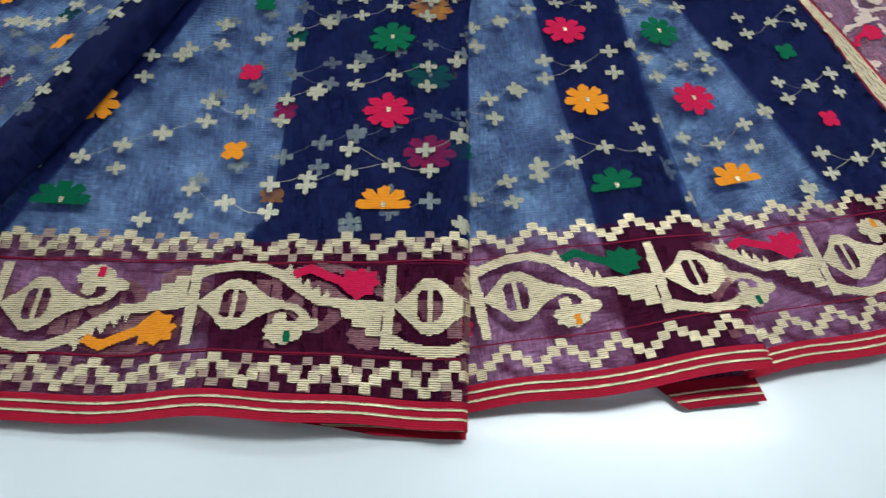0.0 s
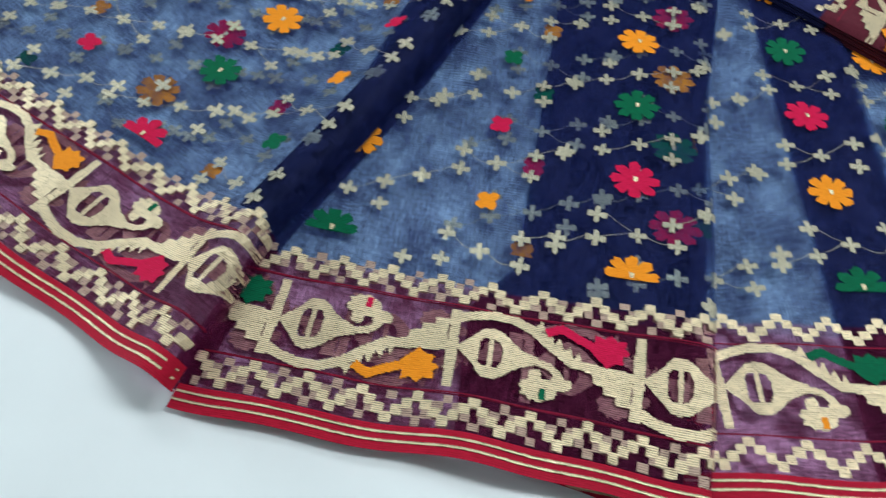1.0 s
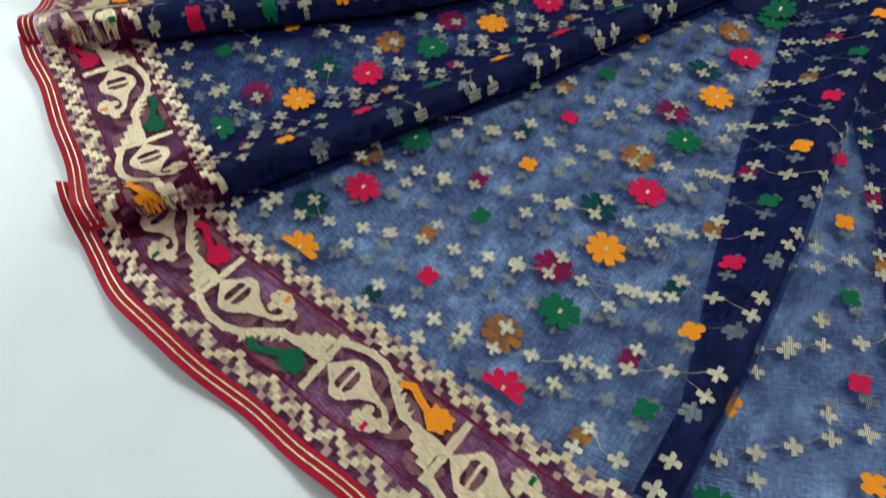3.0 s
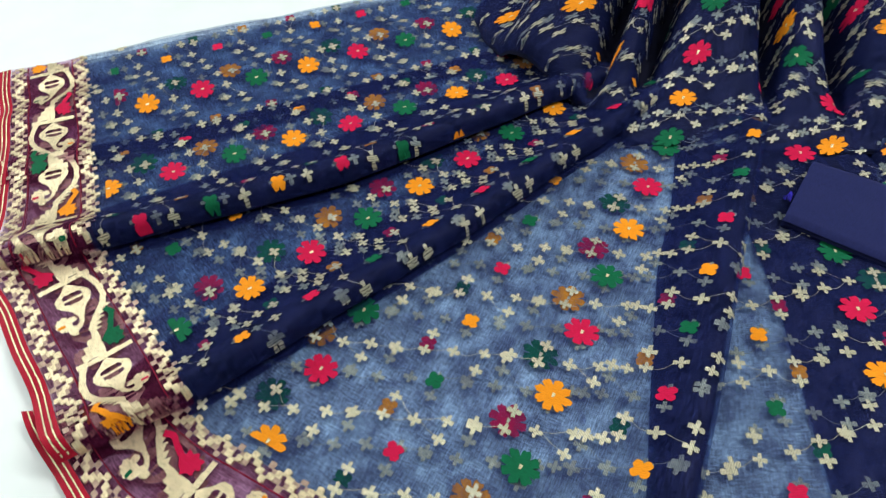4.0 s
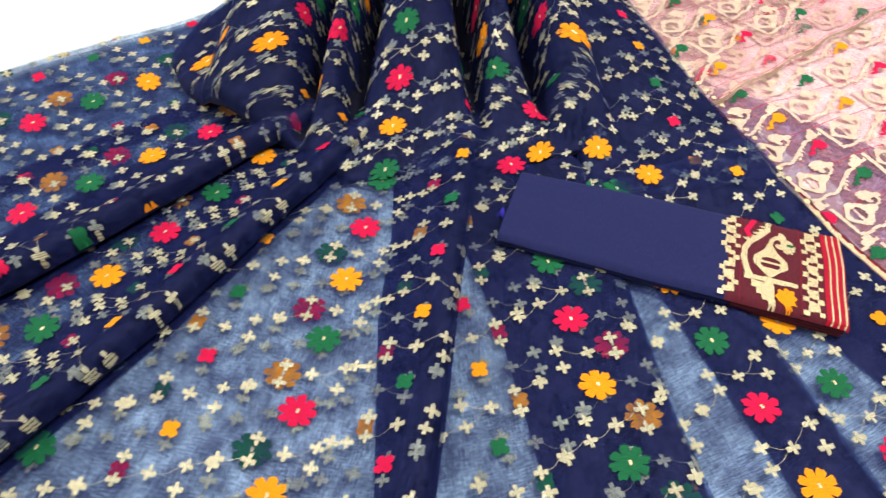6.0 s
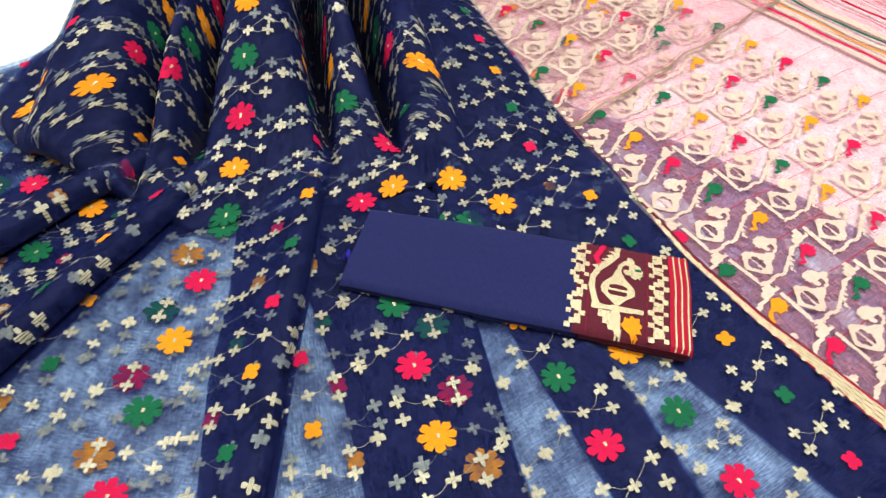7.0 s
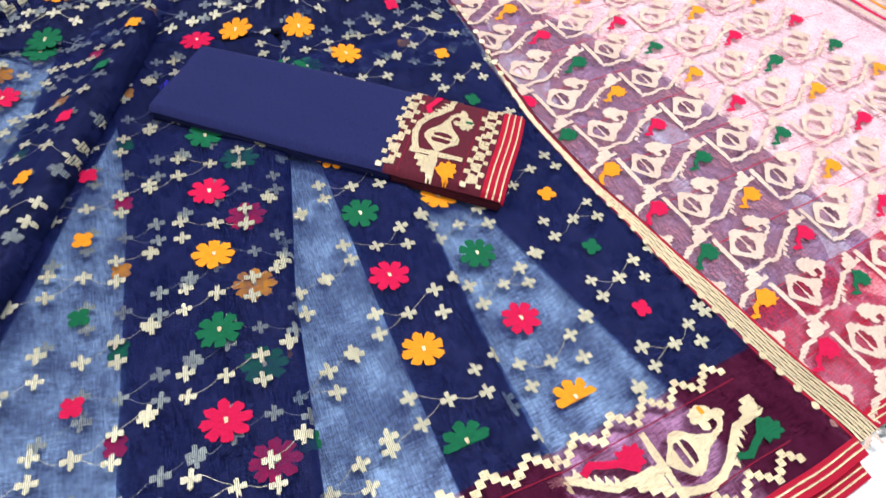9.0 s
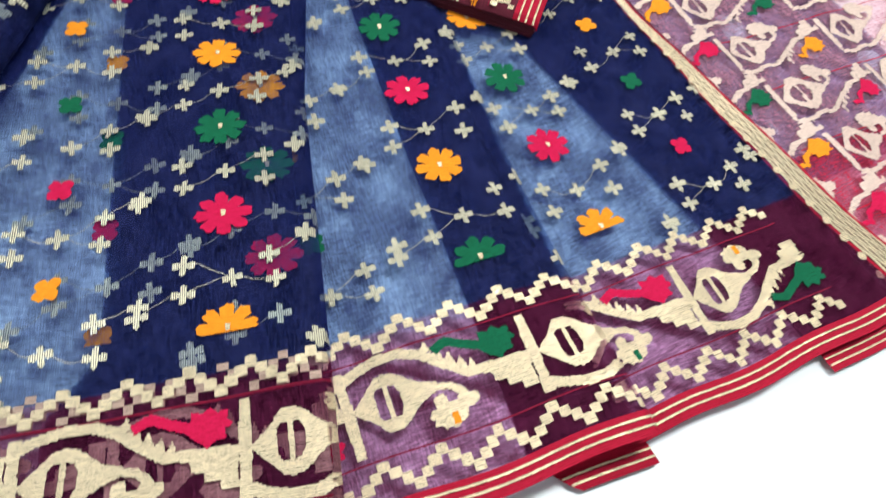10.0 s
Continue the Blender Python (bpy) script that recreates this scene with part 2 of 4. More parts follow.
def cloth(name, sheet, v0, v1, mat, parent, label="", step=0.006, lift=0.0):
    nv = max(2, int(math.ceil((v1 - v0) / step)) + 1)
    vs = np.linspace(v0, v1, nv)
    lo, hi = sheet.bounds(vs)
    nu = max(4, int((hi - lo).max() / step))
    s = np.linspace(0, 1, nu)
    # finer steps near both brinks
    s = 0.5 - 0.5 * np.cos(np.pi * s) if nu < 12 else 0.35 * (0.5 - 0.5 * np.cos(np.pi * s)) + 0.65 * s
    U = lo[:, None] + (hi - lo)[:, None] * s[None]
    V = np.repeat(vs[:, None], nu, 1)
    P = sheet.at(U, V, lift).reshape(-1, 3)
    faces = [(i * nu + j, i * nu + j + 1, (i + 1) * nu + j + 1, (i + 1) * nu + j) for i in range(nv - 1) for j in range(nu - 1)]
    return obj(name, P.tolist(), faces, mat, parent, label, np.stack([U, V], -1).reshape(-1, 2))


def ribbon(name, sheet, us, vs, width, mat, parent, lift, label=""):
    us, vs = np.asarray(us, float), np.asarray(vs, float)
    du, dv = np.gradient(us), np.gradient(vs)
    n = np.hypot(du, dv) + 1e-9
    a = np.stack([us - dv / n * width / 2, vs + du / n * width / 2], -1)
    b = np.stack([us + dv / n * width / 2, vs - du / n * width / 2], -1)
    uv = np.concatenate([a, b])
    k = len(us)
    P = sheet.at(uv[:, 0], uv[:, 1], lift)
    return obj(name, P.tolist(), [(i, i + 1, k + i + 1, k + i) for i in range(k - 1)], mat, parent, label, uv)


def disc_shape(sheet, u, v, radius, squash, turn, n):
    """A flat woven motif: rim radius(angle) round a place of the cloth, with a ring half way in."""
    th = np.linspace(0, 2 * np.pi, n, endpoint=False)
    r = radius(th)
    c, s = math.cos(turn), math.sin(turn)
    pts = [(0.0, 0.0)]
    for f in (0.55, 1.0):
        pts += list(zip(f * r * np.cos(th) * squash, f * r * np.sin(th) * sheet.squeeze))
    p = np.array(pts)
    uv = np.stack([u + p[:, 0] * c - p[:, 1] * s, v + p[:, 0] * s + p[:, 1] * c], -1)
    faces = [(0, 1 + i, 1 + (i + 1) % n) for i in range(n)]
    faces += [(1 + i, 1 + n + i, 1 + n + (i + 1) % n, 1 + (i + 1) % n) for i in range(n)]
    return uv, faces


rng = np.random.default_rng(7)


def flower(sheet, u, v, size, colour, parent, lift, floor=-9.0):
    mat, word = COLOURS[colour % 3]
    k = 8 if size > 0.011 else 4
    ph = 0.0 if k == 8 else math.pi / 4
    jag = rng.uniform(0.91, 1.07, 64)

    def radius(th):
        lobes = np.abs(np.cos(k * (th + ph) / 2)) ** (0.32 if k == 8 else 0.7)
        notch = 0.58 + 0.42 * lobes if k == 8 else 0.62 + 0.42 * lobes
        return size * notch * jag[: len(th)]

    uv, faces = disc_shape(sheet, u, v, radius, 1.12 if k == 8 else 1.0, rng.uniform(-0.12, 0.12), 64 if k == 8 else 32)
    uv[:, 1] = np.maximum(uv[:, 1], floor)
    ob = obj("flower_motif", sheet.at(uv[:, 0], uv[:, 1], lift).tolist(), faces, mat, parent, f"{word} woven flower", uv)
    if k == 8:
        dot = np.array([(-0.0006, -0.0018), (0.0012, -0.0014), (0.0016, 0.0016), (-0.001, 0.002)]) * 1.2
        q = dot + (u, v)
        obj("flower_centre", sheet.at(q[:, 0], q[:, 1], lift + 0.0005).tolist(), [(0, 1, 2, 3)], ZARI, parent, "", q)
    return ob


def cross(sheet, u, v, parent, lift, size=0.0062):
    """A four-armed gold figure, woven in upright ribs of uneven length."""
    n = 11
    x = np.linspace(-1, 1, n + 1)
    mid = np.abs((x[:-1] + x[1:]) / 2)
    half = np.where(mid < 0.30, 1.0 - 0.2 * mid, np.where(mid < 0.48, 0.27, 0.38 - 0.1 * (mid - 0.48)))
    up, dn = half * rng.uniform(0.86, 1.12, n), half * rng.uniform(0.86, 1.12, n)
    t = rng.uniform(-0.16, 0.16)
    c, s = math.cos(t) * size, math.sin(t) * size
    pts = []
    for i in range(n):
        pts += [(x[i], -dn[i]), (x[i + 1], -dn[i])]
    for i in reversed(range(n)):
        pts += [(x[i + 1], up[i]), (x[i], up[i])]
    p = np.array(pts) * (1.0, sheet.squeeze)
    uv = np.stack([u + p[:, 0] * c - p[:, 1] * s, v + p[:, 0] * s + p[:, 1] * c], -1)
    obj("cross_motif", sheet.at(uv[:, 0], uv[:, 1], lift).tolist(), [tuple(range(4 * n))], RIBBED_ZARI, parent, "", uv, smooth=False)


# Crosses round one flower, as offsets on the cloth, and the threads that run from one to the next.
CROSSES = ((-0.0480, 0.0135), (-0.0235, 0.0235), (0.0020, 0.0335), (0.0270, 0.0445), (0.0490, 0.0525), (-0.0235, 0.0420), (0.0270, 0.0258))
LINKS = ((0, 1), (1, 2), (2, 3), (3, 4), (5, 2), (2, 6))
ROW, HALF = 0.0715, 0.097
BODY = 0.107


def scatter(sheet, parent, anchor, colour, lift=0.0007, halves=(HALF, HALF), vmin=BODY, row=ROW, first=-6, pitch=HALF, blooms=True):
    """The body's motifs: columns of large and of small flowers in turn, with crosses between, from one large flower's place."""
    u0, v0 = anchor
    for col in range(first, 7):
        step = halves[1] if col > 0 else halves[0]
        uc = u0 + (0 if col == 0 else math.copysign(step, col) + (col - math.copysign(1, col)) * pitch)
        big = col % 2 == 0
        for j in range(-9, 22):
            vc = v0 + (j + (0 if big else 0.5)) * row
            if big and vmin + 0.016 < vc < vmin + 0.042:
                vc -= 0.005
            cc = colour + j + (col // 2 if big else (col + 1) // 2)
            if blooms and sheet.inside(uc, vc, -0.006) and vc > vmin + (0.011 if big else 0.012):
                flower(sheet, uc, vc, 0.0152 if big else 0.0084, cc, parent, lift, vc - 0.003 if vc < vmin + 0.042 else vmin + 0.022)
            spots = [(uc + du * pitch / HALF + rng.normal(0, 0.0010), vc + dv * row / ROW + rng.normal(0, 0.0010)) for du, dv in CROSSES]
            fine = [v > vmin + 0.008 and sheet.inside(u, v, 0.001) for u, v in spots]
            for (u, v), ok in zip(spots, fine):
                if ok:
                    cross(sheet, u, v, parent, lift, 0.0063 * rng.uniform(0.9, 1.08))
            for a, b in LINKS:
                if fine[a] and fine[b] and rng.random() < 0.6:
                    (ua, va), (ub, vb) = spots[a], spots[b]
                    q = np.linspace(0.08, 0.92, 8)
                    sag = rng.uniform(-0.0035, 0.0035)
                    ribbon("zari_thread", sheet, ua + (ub - ua) * q, va + (vb - va) * smooth01(q) + sag * np.sin(np.pi * q) + 0.0008 * np.sin(9 * q), 0.00038, RIBBED_ZARI, parent, lift * 0.6)


# ---- woven border figures, drawn on a fine grid of threads ----
def in_poly(px, py, poly):
    hit = np.zeros(px.shape, bool)
    n = len(poly)
    for i in range(n):
        (x1, y1), (x2, y2) = poly[i], poly[(i + 1) % n]
        hit ^= ((y1 > py) != (y2 > py)) & (px < (x2 - x1) * (py - y1) / (y2 - y1 + 1e-12) + x1)
    return hit


def band(path, w):
    """A thick line as polygons."""
    out = []
    for (x1, y1), (x2, y2) in zip(path, path[1:]):
        n = math.hypot(x2 - x1, y2 - y1)
        ax, ay, bx, by = (x2 - x1) / n * 0.012, (y2 - y1) / n * 0.012, -(y2 - y1) / n * w / 2, (x2 - x1) / n * w / 2
        out.append([(x1 - ax + bx, y1 - ay + by), (x2 + ax + bx, y2 + ay + by), (x2 + ax - bx, y2 + ay - by), (x1 - ax - bx, y1 - ay - by)])
    return out


# One half repeat: s from 0 to 1 along the hem, w from -0.25 to 0.25 across it (both in repeats).
DIAMOND = [[(0.02, 0.0), (0.11, 0.075), (0.17, 0.145), (0.21, 0.158), (0.26, 0.145), (0.36, 0.06), (0.47, 0.018), (0.47, -0.02), (0.37, -0.055), (0.27, -0.14), (0.21, -0.155), (0.16, -0.14), (0.10, -0.075)]]
SLITS = [[(0.145, -0.05), (0.165, -0.085), (0.195, -0.085), (0.195, 0.085), (0.165, 0.085), (0.145, 0.05)], [(0.228, -0.085), (0.258, -0.075), (0.272, -0.04), (0.272, 0.05), (0.255, 0.085), (0.228, 0.085)]]
TAIL = band([(0.45, 0.0), (0.53, 0.02), (0.58, 0.065), (0.60, 0.12)], 0.04)
BLOOM = [[(0.38, 0.15), (0.40, 0.11), (0.42, 0.11), (0.42, 0.07), (0.45, 0.045), (0.485, 0.05), (0.49, 0.10), (0.54, 0.10), (0.55, 0.06), (0.59, 0.05), (0.60, 0.08), (0.64, 0.08), (0.66, 0.11), (0.63, 0.14), (0.58, 0.15), (0.56, 0.20), (0.52, 0.205), (0.50, 0.225), (0.46, 0.215), (0.44, 0.225), (0.42, 0.20), (0.38, 0.20), (0.40, 0.175)]]
BAR = [[(-0.035, -0.225), (0.025, -0.225), (0.03, 0.0), (0.04, 0.235), (-0.02, 0.24), (-0.025, 0.0)]]
VINE = band([(0.0, -0.17), (0.08, -0.205), (0.20, -0.235), (0.32, -0.23), (0.43, -0.185), (0.54, -0.095), (0.65, -0.02), (0.82, -0.01), (1.0, 0.0)], 0.055)
TEETH = [[(x, y), (x + 0.03, y - 0.055), (x + 0.055, y + 0.02)] for x, y in ((0.44, -0.20), (0.49, -0.155), (0.545, -0.11), (0.60, -0.07), (0.65, -0.04))]
BLOCK = [[(0.74, -0.04), (0.97, -0.01), (0.965, 0.165), (0.89, 0.165), (0.885, 0.12), (0.82, 0.12), (0.815, 0.075), (0.76, 0.07), (0.755, 0.02)]]
BODY_LOBES = [[(0.71, -0.145), (0.78, -0.075), (0.81, -0.055), (0.83, -0.03), (0.87, -0.06), (0.92, -0.07), (0.915, -0.11), (0.955, -0.125), (0.925, -0.16), (0.935, -0.20), (0.88, -0.195), (0.85, -0.225), (0.81, -0.20), (0.76, -0.215), (0.76, -0.17)]]
NECK = band([(0.75, -0.14), (0.65, -0.18), (0.58, -0.215), (0.51, -0.185)], 0.05)


def woven(name, sheet, to_uv, polys, holes, cell, mat, parent, lift, clip=None, label=""):
    """Fills polygons with short runs of thread, cell by cell, as a loom does."""
    allp = np.concatenate([np.array(p) for p in polys])
    (x0, y0), (x1, y1) = allp.min(0), allp.max(0)
    nx, ny = max(2, int((x1 - x0) / cell)), max(2, int((y1 - y0) / cell))
    X, Y = np.meshgrid(x0 + (np.arange(nx) + 0.5) * cell, y0 + (np.arange(ny) + 0.5) * cell)
    mask = np.zeros(X.shape, bool)
    for p in polys:
        mask |= in_poly(X, Y, p)
    for p in holes:
        mask &= ~in_poly(X, Y, p)
    verts, faces = [], []
    for r in range(ny):
        c = 0
        while c < nx:
            if not mask[r, c]:
                c += 1
                continue
            e = c
            while e < nx and mask[r, e] and e - c < 6:
                e += 1
            a, b, y = x0 + c * cell, x0 + e * cell, y0 + r * cell
            k = len(verts)
            ends = (c == 0 or not mask[r, c - 1]), (e >= nx or not mask[r, min(e, nx - 1)])
            j0 = rng.uniform(-0.35, 0.35) * cell if ends[0] else 0
            j1 = rng.uniform(-0.35, 0.35) * cell if ends[1] else 0
            quad = [to_uv(a + j0, y), to_uv(b + j1, y), to_uv(b + j1, y + cell), to_uv(a + j0, y + cell)]
            mu, mv = sum(q[0] for q in quad) / 4, sum(q[1] for q in quad) / 4
            if sheet.inside(mu, mv, 0.0) and (clip is None or clip(mu, mv)):
                verts += quad
                faces.append((k, k + 1, k + 2, k + 3))
            c = e
    if not faces:
        return None
    uv = np.array(verts)
    return obj(name, sheet.at(uv[:, 0], uv[:, 1], lift).tolist(), faces, mat, parent, label, uv, smooth=False)


REPEAT = 0.1085
MID = 0.0645


def border(sheet, parent, phase, flip, colour, ends, lift=0.0007, pieces=True, doubled=True, second=None):
    """The figured border between its two stepped lines; phase: u of an upright bar."""
    u_lo, u_hi = ends
    clip = lambda u, v: u < u_hi
    # figures of the under layer take the gold that is dimmed by colour
    gold = ZARI if pieces else DIMMED_ZARI
    k0, k1 = int(math.floor((u_lo - phase) / REPEAT)), int(math.ceil((u_hi - phase) / REPEAT))
    for k in range(k0, k1 + 1):
        sg = 1 if (k + flip) % 2 == 0 else -1
        to = lambda s, w, k=k, sg=sg: (phase + (k + s) * REPEAT, MID + sg * w * REPEAT)
        cell = 0.0085
        woven("diamond_motif", sheet, to, DIAMOND + TAIL, SLITS, cell, gold, parent, lift, clip, label="gold diamond figure with a curling tail")
        woven("bloom_motif", sheet, to, BLOOM, [], cell, gold, parent, lift + 0.0001, clip)
        woven("upright_bar_motif", sheet, to, BAR, [], cell, gold, parent, lift + 0.0001, clip)
        woven("vine_motif", sheet, to, VINE + TEETH + BLOCK, [], cell, gold, parent, lift, clip)
        if not pieces:
            continue
        mat, word = COLOURS[(colour + k) % 3]
        woven("paisley_motif", sheet, to, BODY_LOBES + NECK, [], cell, mat, parent, lift + 0.0004, label=f"{word} woven paisley figure")
        woven("bloom_mark", sheet, to, [[(0.485, 0.15), (0.515, 0.15), (0.52, 0.21), (0.49, 0.215)]], [], cell, COLOURS[(colour + k + 1) % 3][0], parent, lift + 0.0004)
    for name, v0, sgn in (("stepped_line_motif", 0.0165, 1), ("stepped_line_motif", 0.0945, 1)):
        verts, faces = [], []
        per = 0.0318
        n = int((u_hi - u_lo) / (per / 6)) + 1
        for i in range(n):
            u = u_lo + i * per / 6
            st = (i + 2) % 6
            st = st if st <= 3 else 6 - st
            v = v0 + 0.0024 + st * 0.0043
            if not sheet.inside(u, v, 0.001):
                continue
            h, w = 0.0027 * rng.uniform(0.9, 1.12), 0.0032 * rng.uniform(0.88, 1.1)
            sl = rng.uniform(-0.0004, 0.0004)
            quad = [(u - w, v - h), (u, v - h * 1.12 + sl), (u + w, v - h), (u + w, v + h), (u, v + h * 1.12 + sl), (u - w, v + h)]
            if pieces:
                q = np.array(quad)
                obj("stepped_block_motif", sheet.at(q[:, 0], q[:, 1], lift).tolist(), [(0, 1, 4, 5), (1, 2, 3, 4)], ZARI, parent, "", q, smooth=False)
                continue
            k = len(verts)
            verts += quad
            faces += [(k, k + 1, k + 4, k + 5), (k + 1, k + 2, k + 3, k + 4)]
        if faces:
            uv = np.array(verts)
            tagged(obj("stepped_line_motif", sheet.at(uv[:, 0], uv[:, 1], lift).tolist(), faces, ZARI, parent, "", uv, smooth=False), kind="stuff")
    # second course of stepped blocks: the under layer's, cloth's dimming put in colour
    verts, faces = [], []
    for v0 in (0.0165, 0.0945) if pieces and doubled else ():
        for i in range(int((u_hi - u_lo) / 0.0055) + 1):
            u = u_lo + i * 0.0053 + 0.0012
            st = abs((i + 2) % 6 - 3)
            v = v0 + 0.0014 + st * 0.0046
            if rng.random() < 0.12 or not sheet.inside(u, v, 0.004):
                continue
            h, w = 0.0026 * rng.uniform(0.8, 1.15), 0.0029 * rng.uniform(0.8, 1.15)
            k = len(verts)
            verts += [(u - w, v - h), (u + w, v - h), (u + w, v + h), (u - w, v + h)]
            faces.append((k, k + 1, k + 2, k + 3))
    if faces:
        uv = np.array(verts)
        tagged(obj("dull_stepped_line", sheet.at(uv[:, 0], uv[:, 1], 0.0004).tolist(), faces, second or DIMMED_ZARI, parent, "", uv, smooth=False), kind="stuff")
    for v in (0.036, 0.0925):
        us = np.linspace(u_lo, u_hi, 80)
        us = us[[sheet.inside(u, v, 0.001) for u in us]]
        if len(us) > 3:
            ribbon("border_line", sheet, us, v + 0 * us, 0.0009, LINE_RED, parent, lift * 0.8)


def hem_band(sheet, parent, lift=0.0):
    cloth("red_hem", sheet, 0.0, 0.0145, RED_HEM, parent, "crimson woven selvedge", 0.003, lift + 0.0004)
    for v in (0.0055, 0.0103):
        lo, hi = sheet.bounds(v)
        us = np.linspace(lo + 0.0005, hi - 0.0005, 90)
        ribbon("hem_stripe", sheet, us, v + 0 * us, 0.0015, ZARI, parent, lift + 0.0011)
    # the turned-under edge, a few millimetres high
    lo, hi = sheet.bounds(0.0)
    us = np.linspace(lo, hi, 90)
    P = sheet.at(us, 0 * us, lift + 0.0004)
    Q = P.copy()
    Q[:, 2] = np.maximum(Q[:, 2] - 0.0032, 0.0005)
    Q[:, :2] += np.array([-sheet.sa, sheet.ca]) * 0.0015
    k = len(us)
    obj("hem_edge", np.concatenate([P, Q]).tolist(), [(i, k + i, k + i + 1, i + 1) for i in range(k - 1)], RED_HEM, parent, "", np.concatenate([np.stack([us, 0 * us], -1)] * 2))


saree = tagged(new("saree"), "sheer navy saree with gold and coloured motifs, fanned out on table", "saree")


def leaf(name, label, hem, turn, left, right, height, top, anchor, colour, under, phase, flip, bcol, halves=(HALF, HALF), ucol=1, row=ROW, has_hem=True, bend=None, lined=True, first=-6, blank=0.0, kind=Sheet, pitch=HALF, under_blooms=True):
    """A pleat of two layers of cloth with their motifs."""
    sh = kind(hem, turn, left, right, height, top, 1.0, bend)
    low = kind(hem, turn, left, right, lambda *a: height(*a) - 0.0022, top, 0.6, bend)
    v0 = BODY if has_hem else min(sh.lv.min(), sh.rv.min())
    lining = cloth("lining_layer", low, v0, top, NAVY, saree, "sheer navy second layer")
    pl = cloth(name, sh, v0, top, NAVY, saree, label)
    au, av = sh.uv(*anchor)
    au = float(sh.cloth_u(au, av))
    low_v = v0 if has_hem else -9
    scatter(sh, pl, (au, av), colour, halves=halves, row=row, vmin=low_v, pitch=pitch)
    if lined:
        scatter(low, lining, (au + under[0], av + under[1]), colour + ucol, lift=0.0004, first=first, halves=halves, row=row, vmin=low_v, pitch=pitch, blooms=under_blooms)
    if has_hem:
        ends = sh.bounds(0.0)[0] - 0.06, sh.bounds(0.0)[1] + (0.06 if not blank else -blank)
        ph = sh.uv(*phase)[0]
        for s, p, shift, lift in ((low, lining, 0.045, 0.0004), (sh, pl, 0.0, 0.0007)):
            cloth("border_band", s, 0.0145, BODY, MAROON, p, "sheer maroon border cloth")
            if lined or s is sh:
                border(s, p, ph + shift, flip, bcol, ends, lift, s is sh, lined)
        hem_band(sh, pl)
    return sh


def underfold(hem, turn, left, right, top, level=0.003, layers=3, bend=None, v0=0.004, height=None, out=0.0):
    """Plain cloth turned under a pleat, which darkens it."""
    for i in range(layers):
        sh = Sheet(hem, turn, left, right, height or (lambda *a: level + 0 * a[0]), top, 0.5, bend)
        lay = cloth("turned_under_layer", sh, max(BODY, v0), top, NAVY, saree, "sheer navy cloth turned under a pleat", 0.012, -0.0016 * i)
        if out and i == 0:
            cloth("turned_hem", sh, -out, 0.004, RED_HEM, lay, "crimson selvedge turned under", 0.004)
            for vv in (-out + 0.0045, -out + 0.009):
                lo, hi = sh.bounds(vv)
                us = np.linspace(lo, hi, 40)
                ribbon("hem_stripe", sh, us, vv + 0 * us, 0.0013, ZARI, lay, 0.0008)
        if v0 < BODY:
            cloth("border_band", sh, v0, BODY, MAROON, lay, "sheer maroon border cloth", 0.012, -0.0016 * i)


# C: the pleat that ends at the gold edge of the pallu
def height_c(x, y, dl, dr, u, v):
    return 0.006 + 0.015 * smooth01((y - 0.66) / 0.16) + bulge(v, 0.004, 0.05)


SELVEDGE = [(0.4660, 0.283), (0.430, 0.385), (0.403, 0.468), (0.372, 0.570), (0.3475, 0.677), (0.333, 0.770), (0.322, 0.863)]
HEM_C, TURN_C = (0.2575, 0.225), 12.8
underfold(HEM_C, TURN_C, [(0.405, 0.20), (0.372, 0.31), (0.345, 0.37), (0.277, 0.525), (0.225, 0.64), (0.10, 0.80), (0.09, 0.86)], [(0.463, 0.270)] + SELVEDGE, 0.62, out=0.012)
leaf("pleat", "outer pleat of sheer navy cloth ending at the gold edge", HEM_C, TURN_C,
     [(0.247, 0.22), (0.240, 0.230), (0.226, 0.344), (0.209, 0.46), (0.200, 0.562), (0.18, 0.66), (0.10, 0.86)], [(0.468, 0.270)] + SELVEDGE, height_c, 0.565,
     (0.257, 0.439), 1, (0.03, -0.035), (0.312, 0.308), 0, 2, ucol=0, lined=False, blank=0.045, row=0.0700)


# B: the middle narrow pleat
def height_b(x, y, dl, dr, u, v):
    return 0.005 + (bulge(dr, 0.012, 0.10) * (0.35 + 0.65 * np.exp(-v / 0.16)) + bulge(dr, 0.010, 0.14) * np.exp(-((v / 0.10) ** 2))) * smooth01((dl - 0.005) / 0.05) - roll(dr, 0.006) * 0.7


HEM_B, TURN_B = (0.086, 0.200), 8.0
RIGHT_B = [(0.258, 0.21), (0.252, 0.230), (0.236, 0.344), (0.220, 0.46), (0.211, 0.562), (0.19, 0.66), (0.11, 0.84)]
underfold(HEM_B, TURN_B, [(0.235, 0.195), (0.205, 0.207), (0.185, 0.225), (0.170, 0.336), (0.154, 0.446), (0.139, 0.566), (0.12, 0.72), (0.08, 0.84)], RIGHT_B, 0.62, out=0.012)
leaf("pleat", "narrow wedge pleat of sheer navy cloth", HEM_B, TURN_B,
     [(0.068, 0.18), (0.073, 0.314), (0.077, 0.506), (0.091, 0.64), (0.083, 0.72), (0.04, 0.85)], RIGHT_B, height_b, 0.63,
     (0.163, 0.497), 1, (0.03, -0.035), (0.196, 0.293), 0, 0, ucol=0, lined=False)


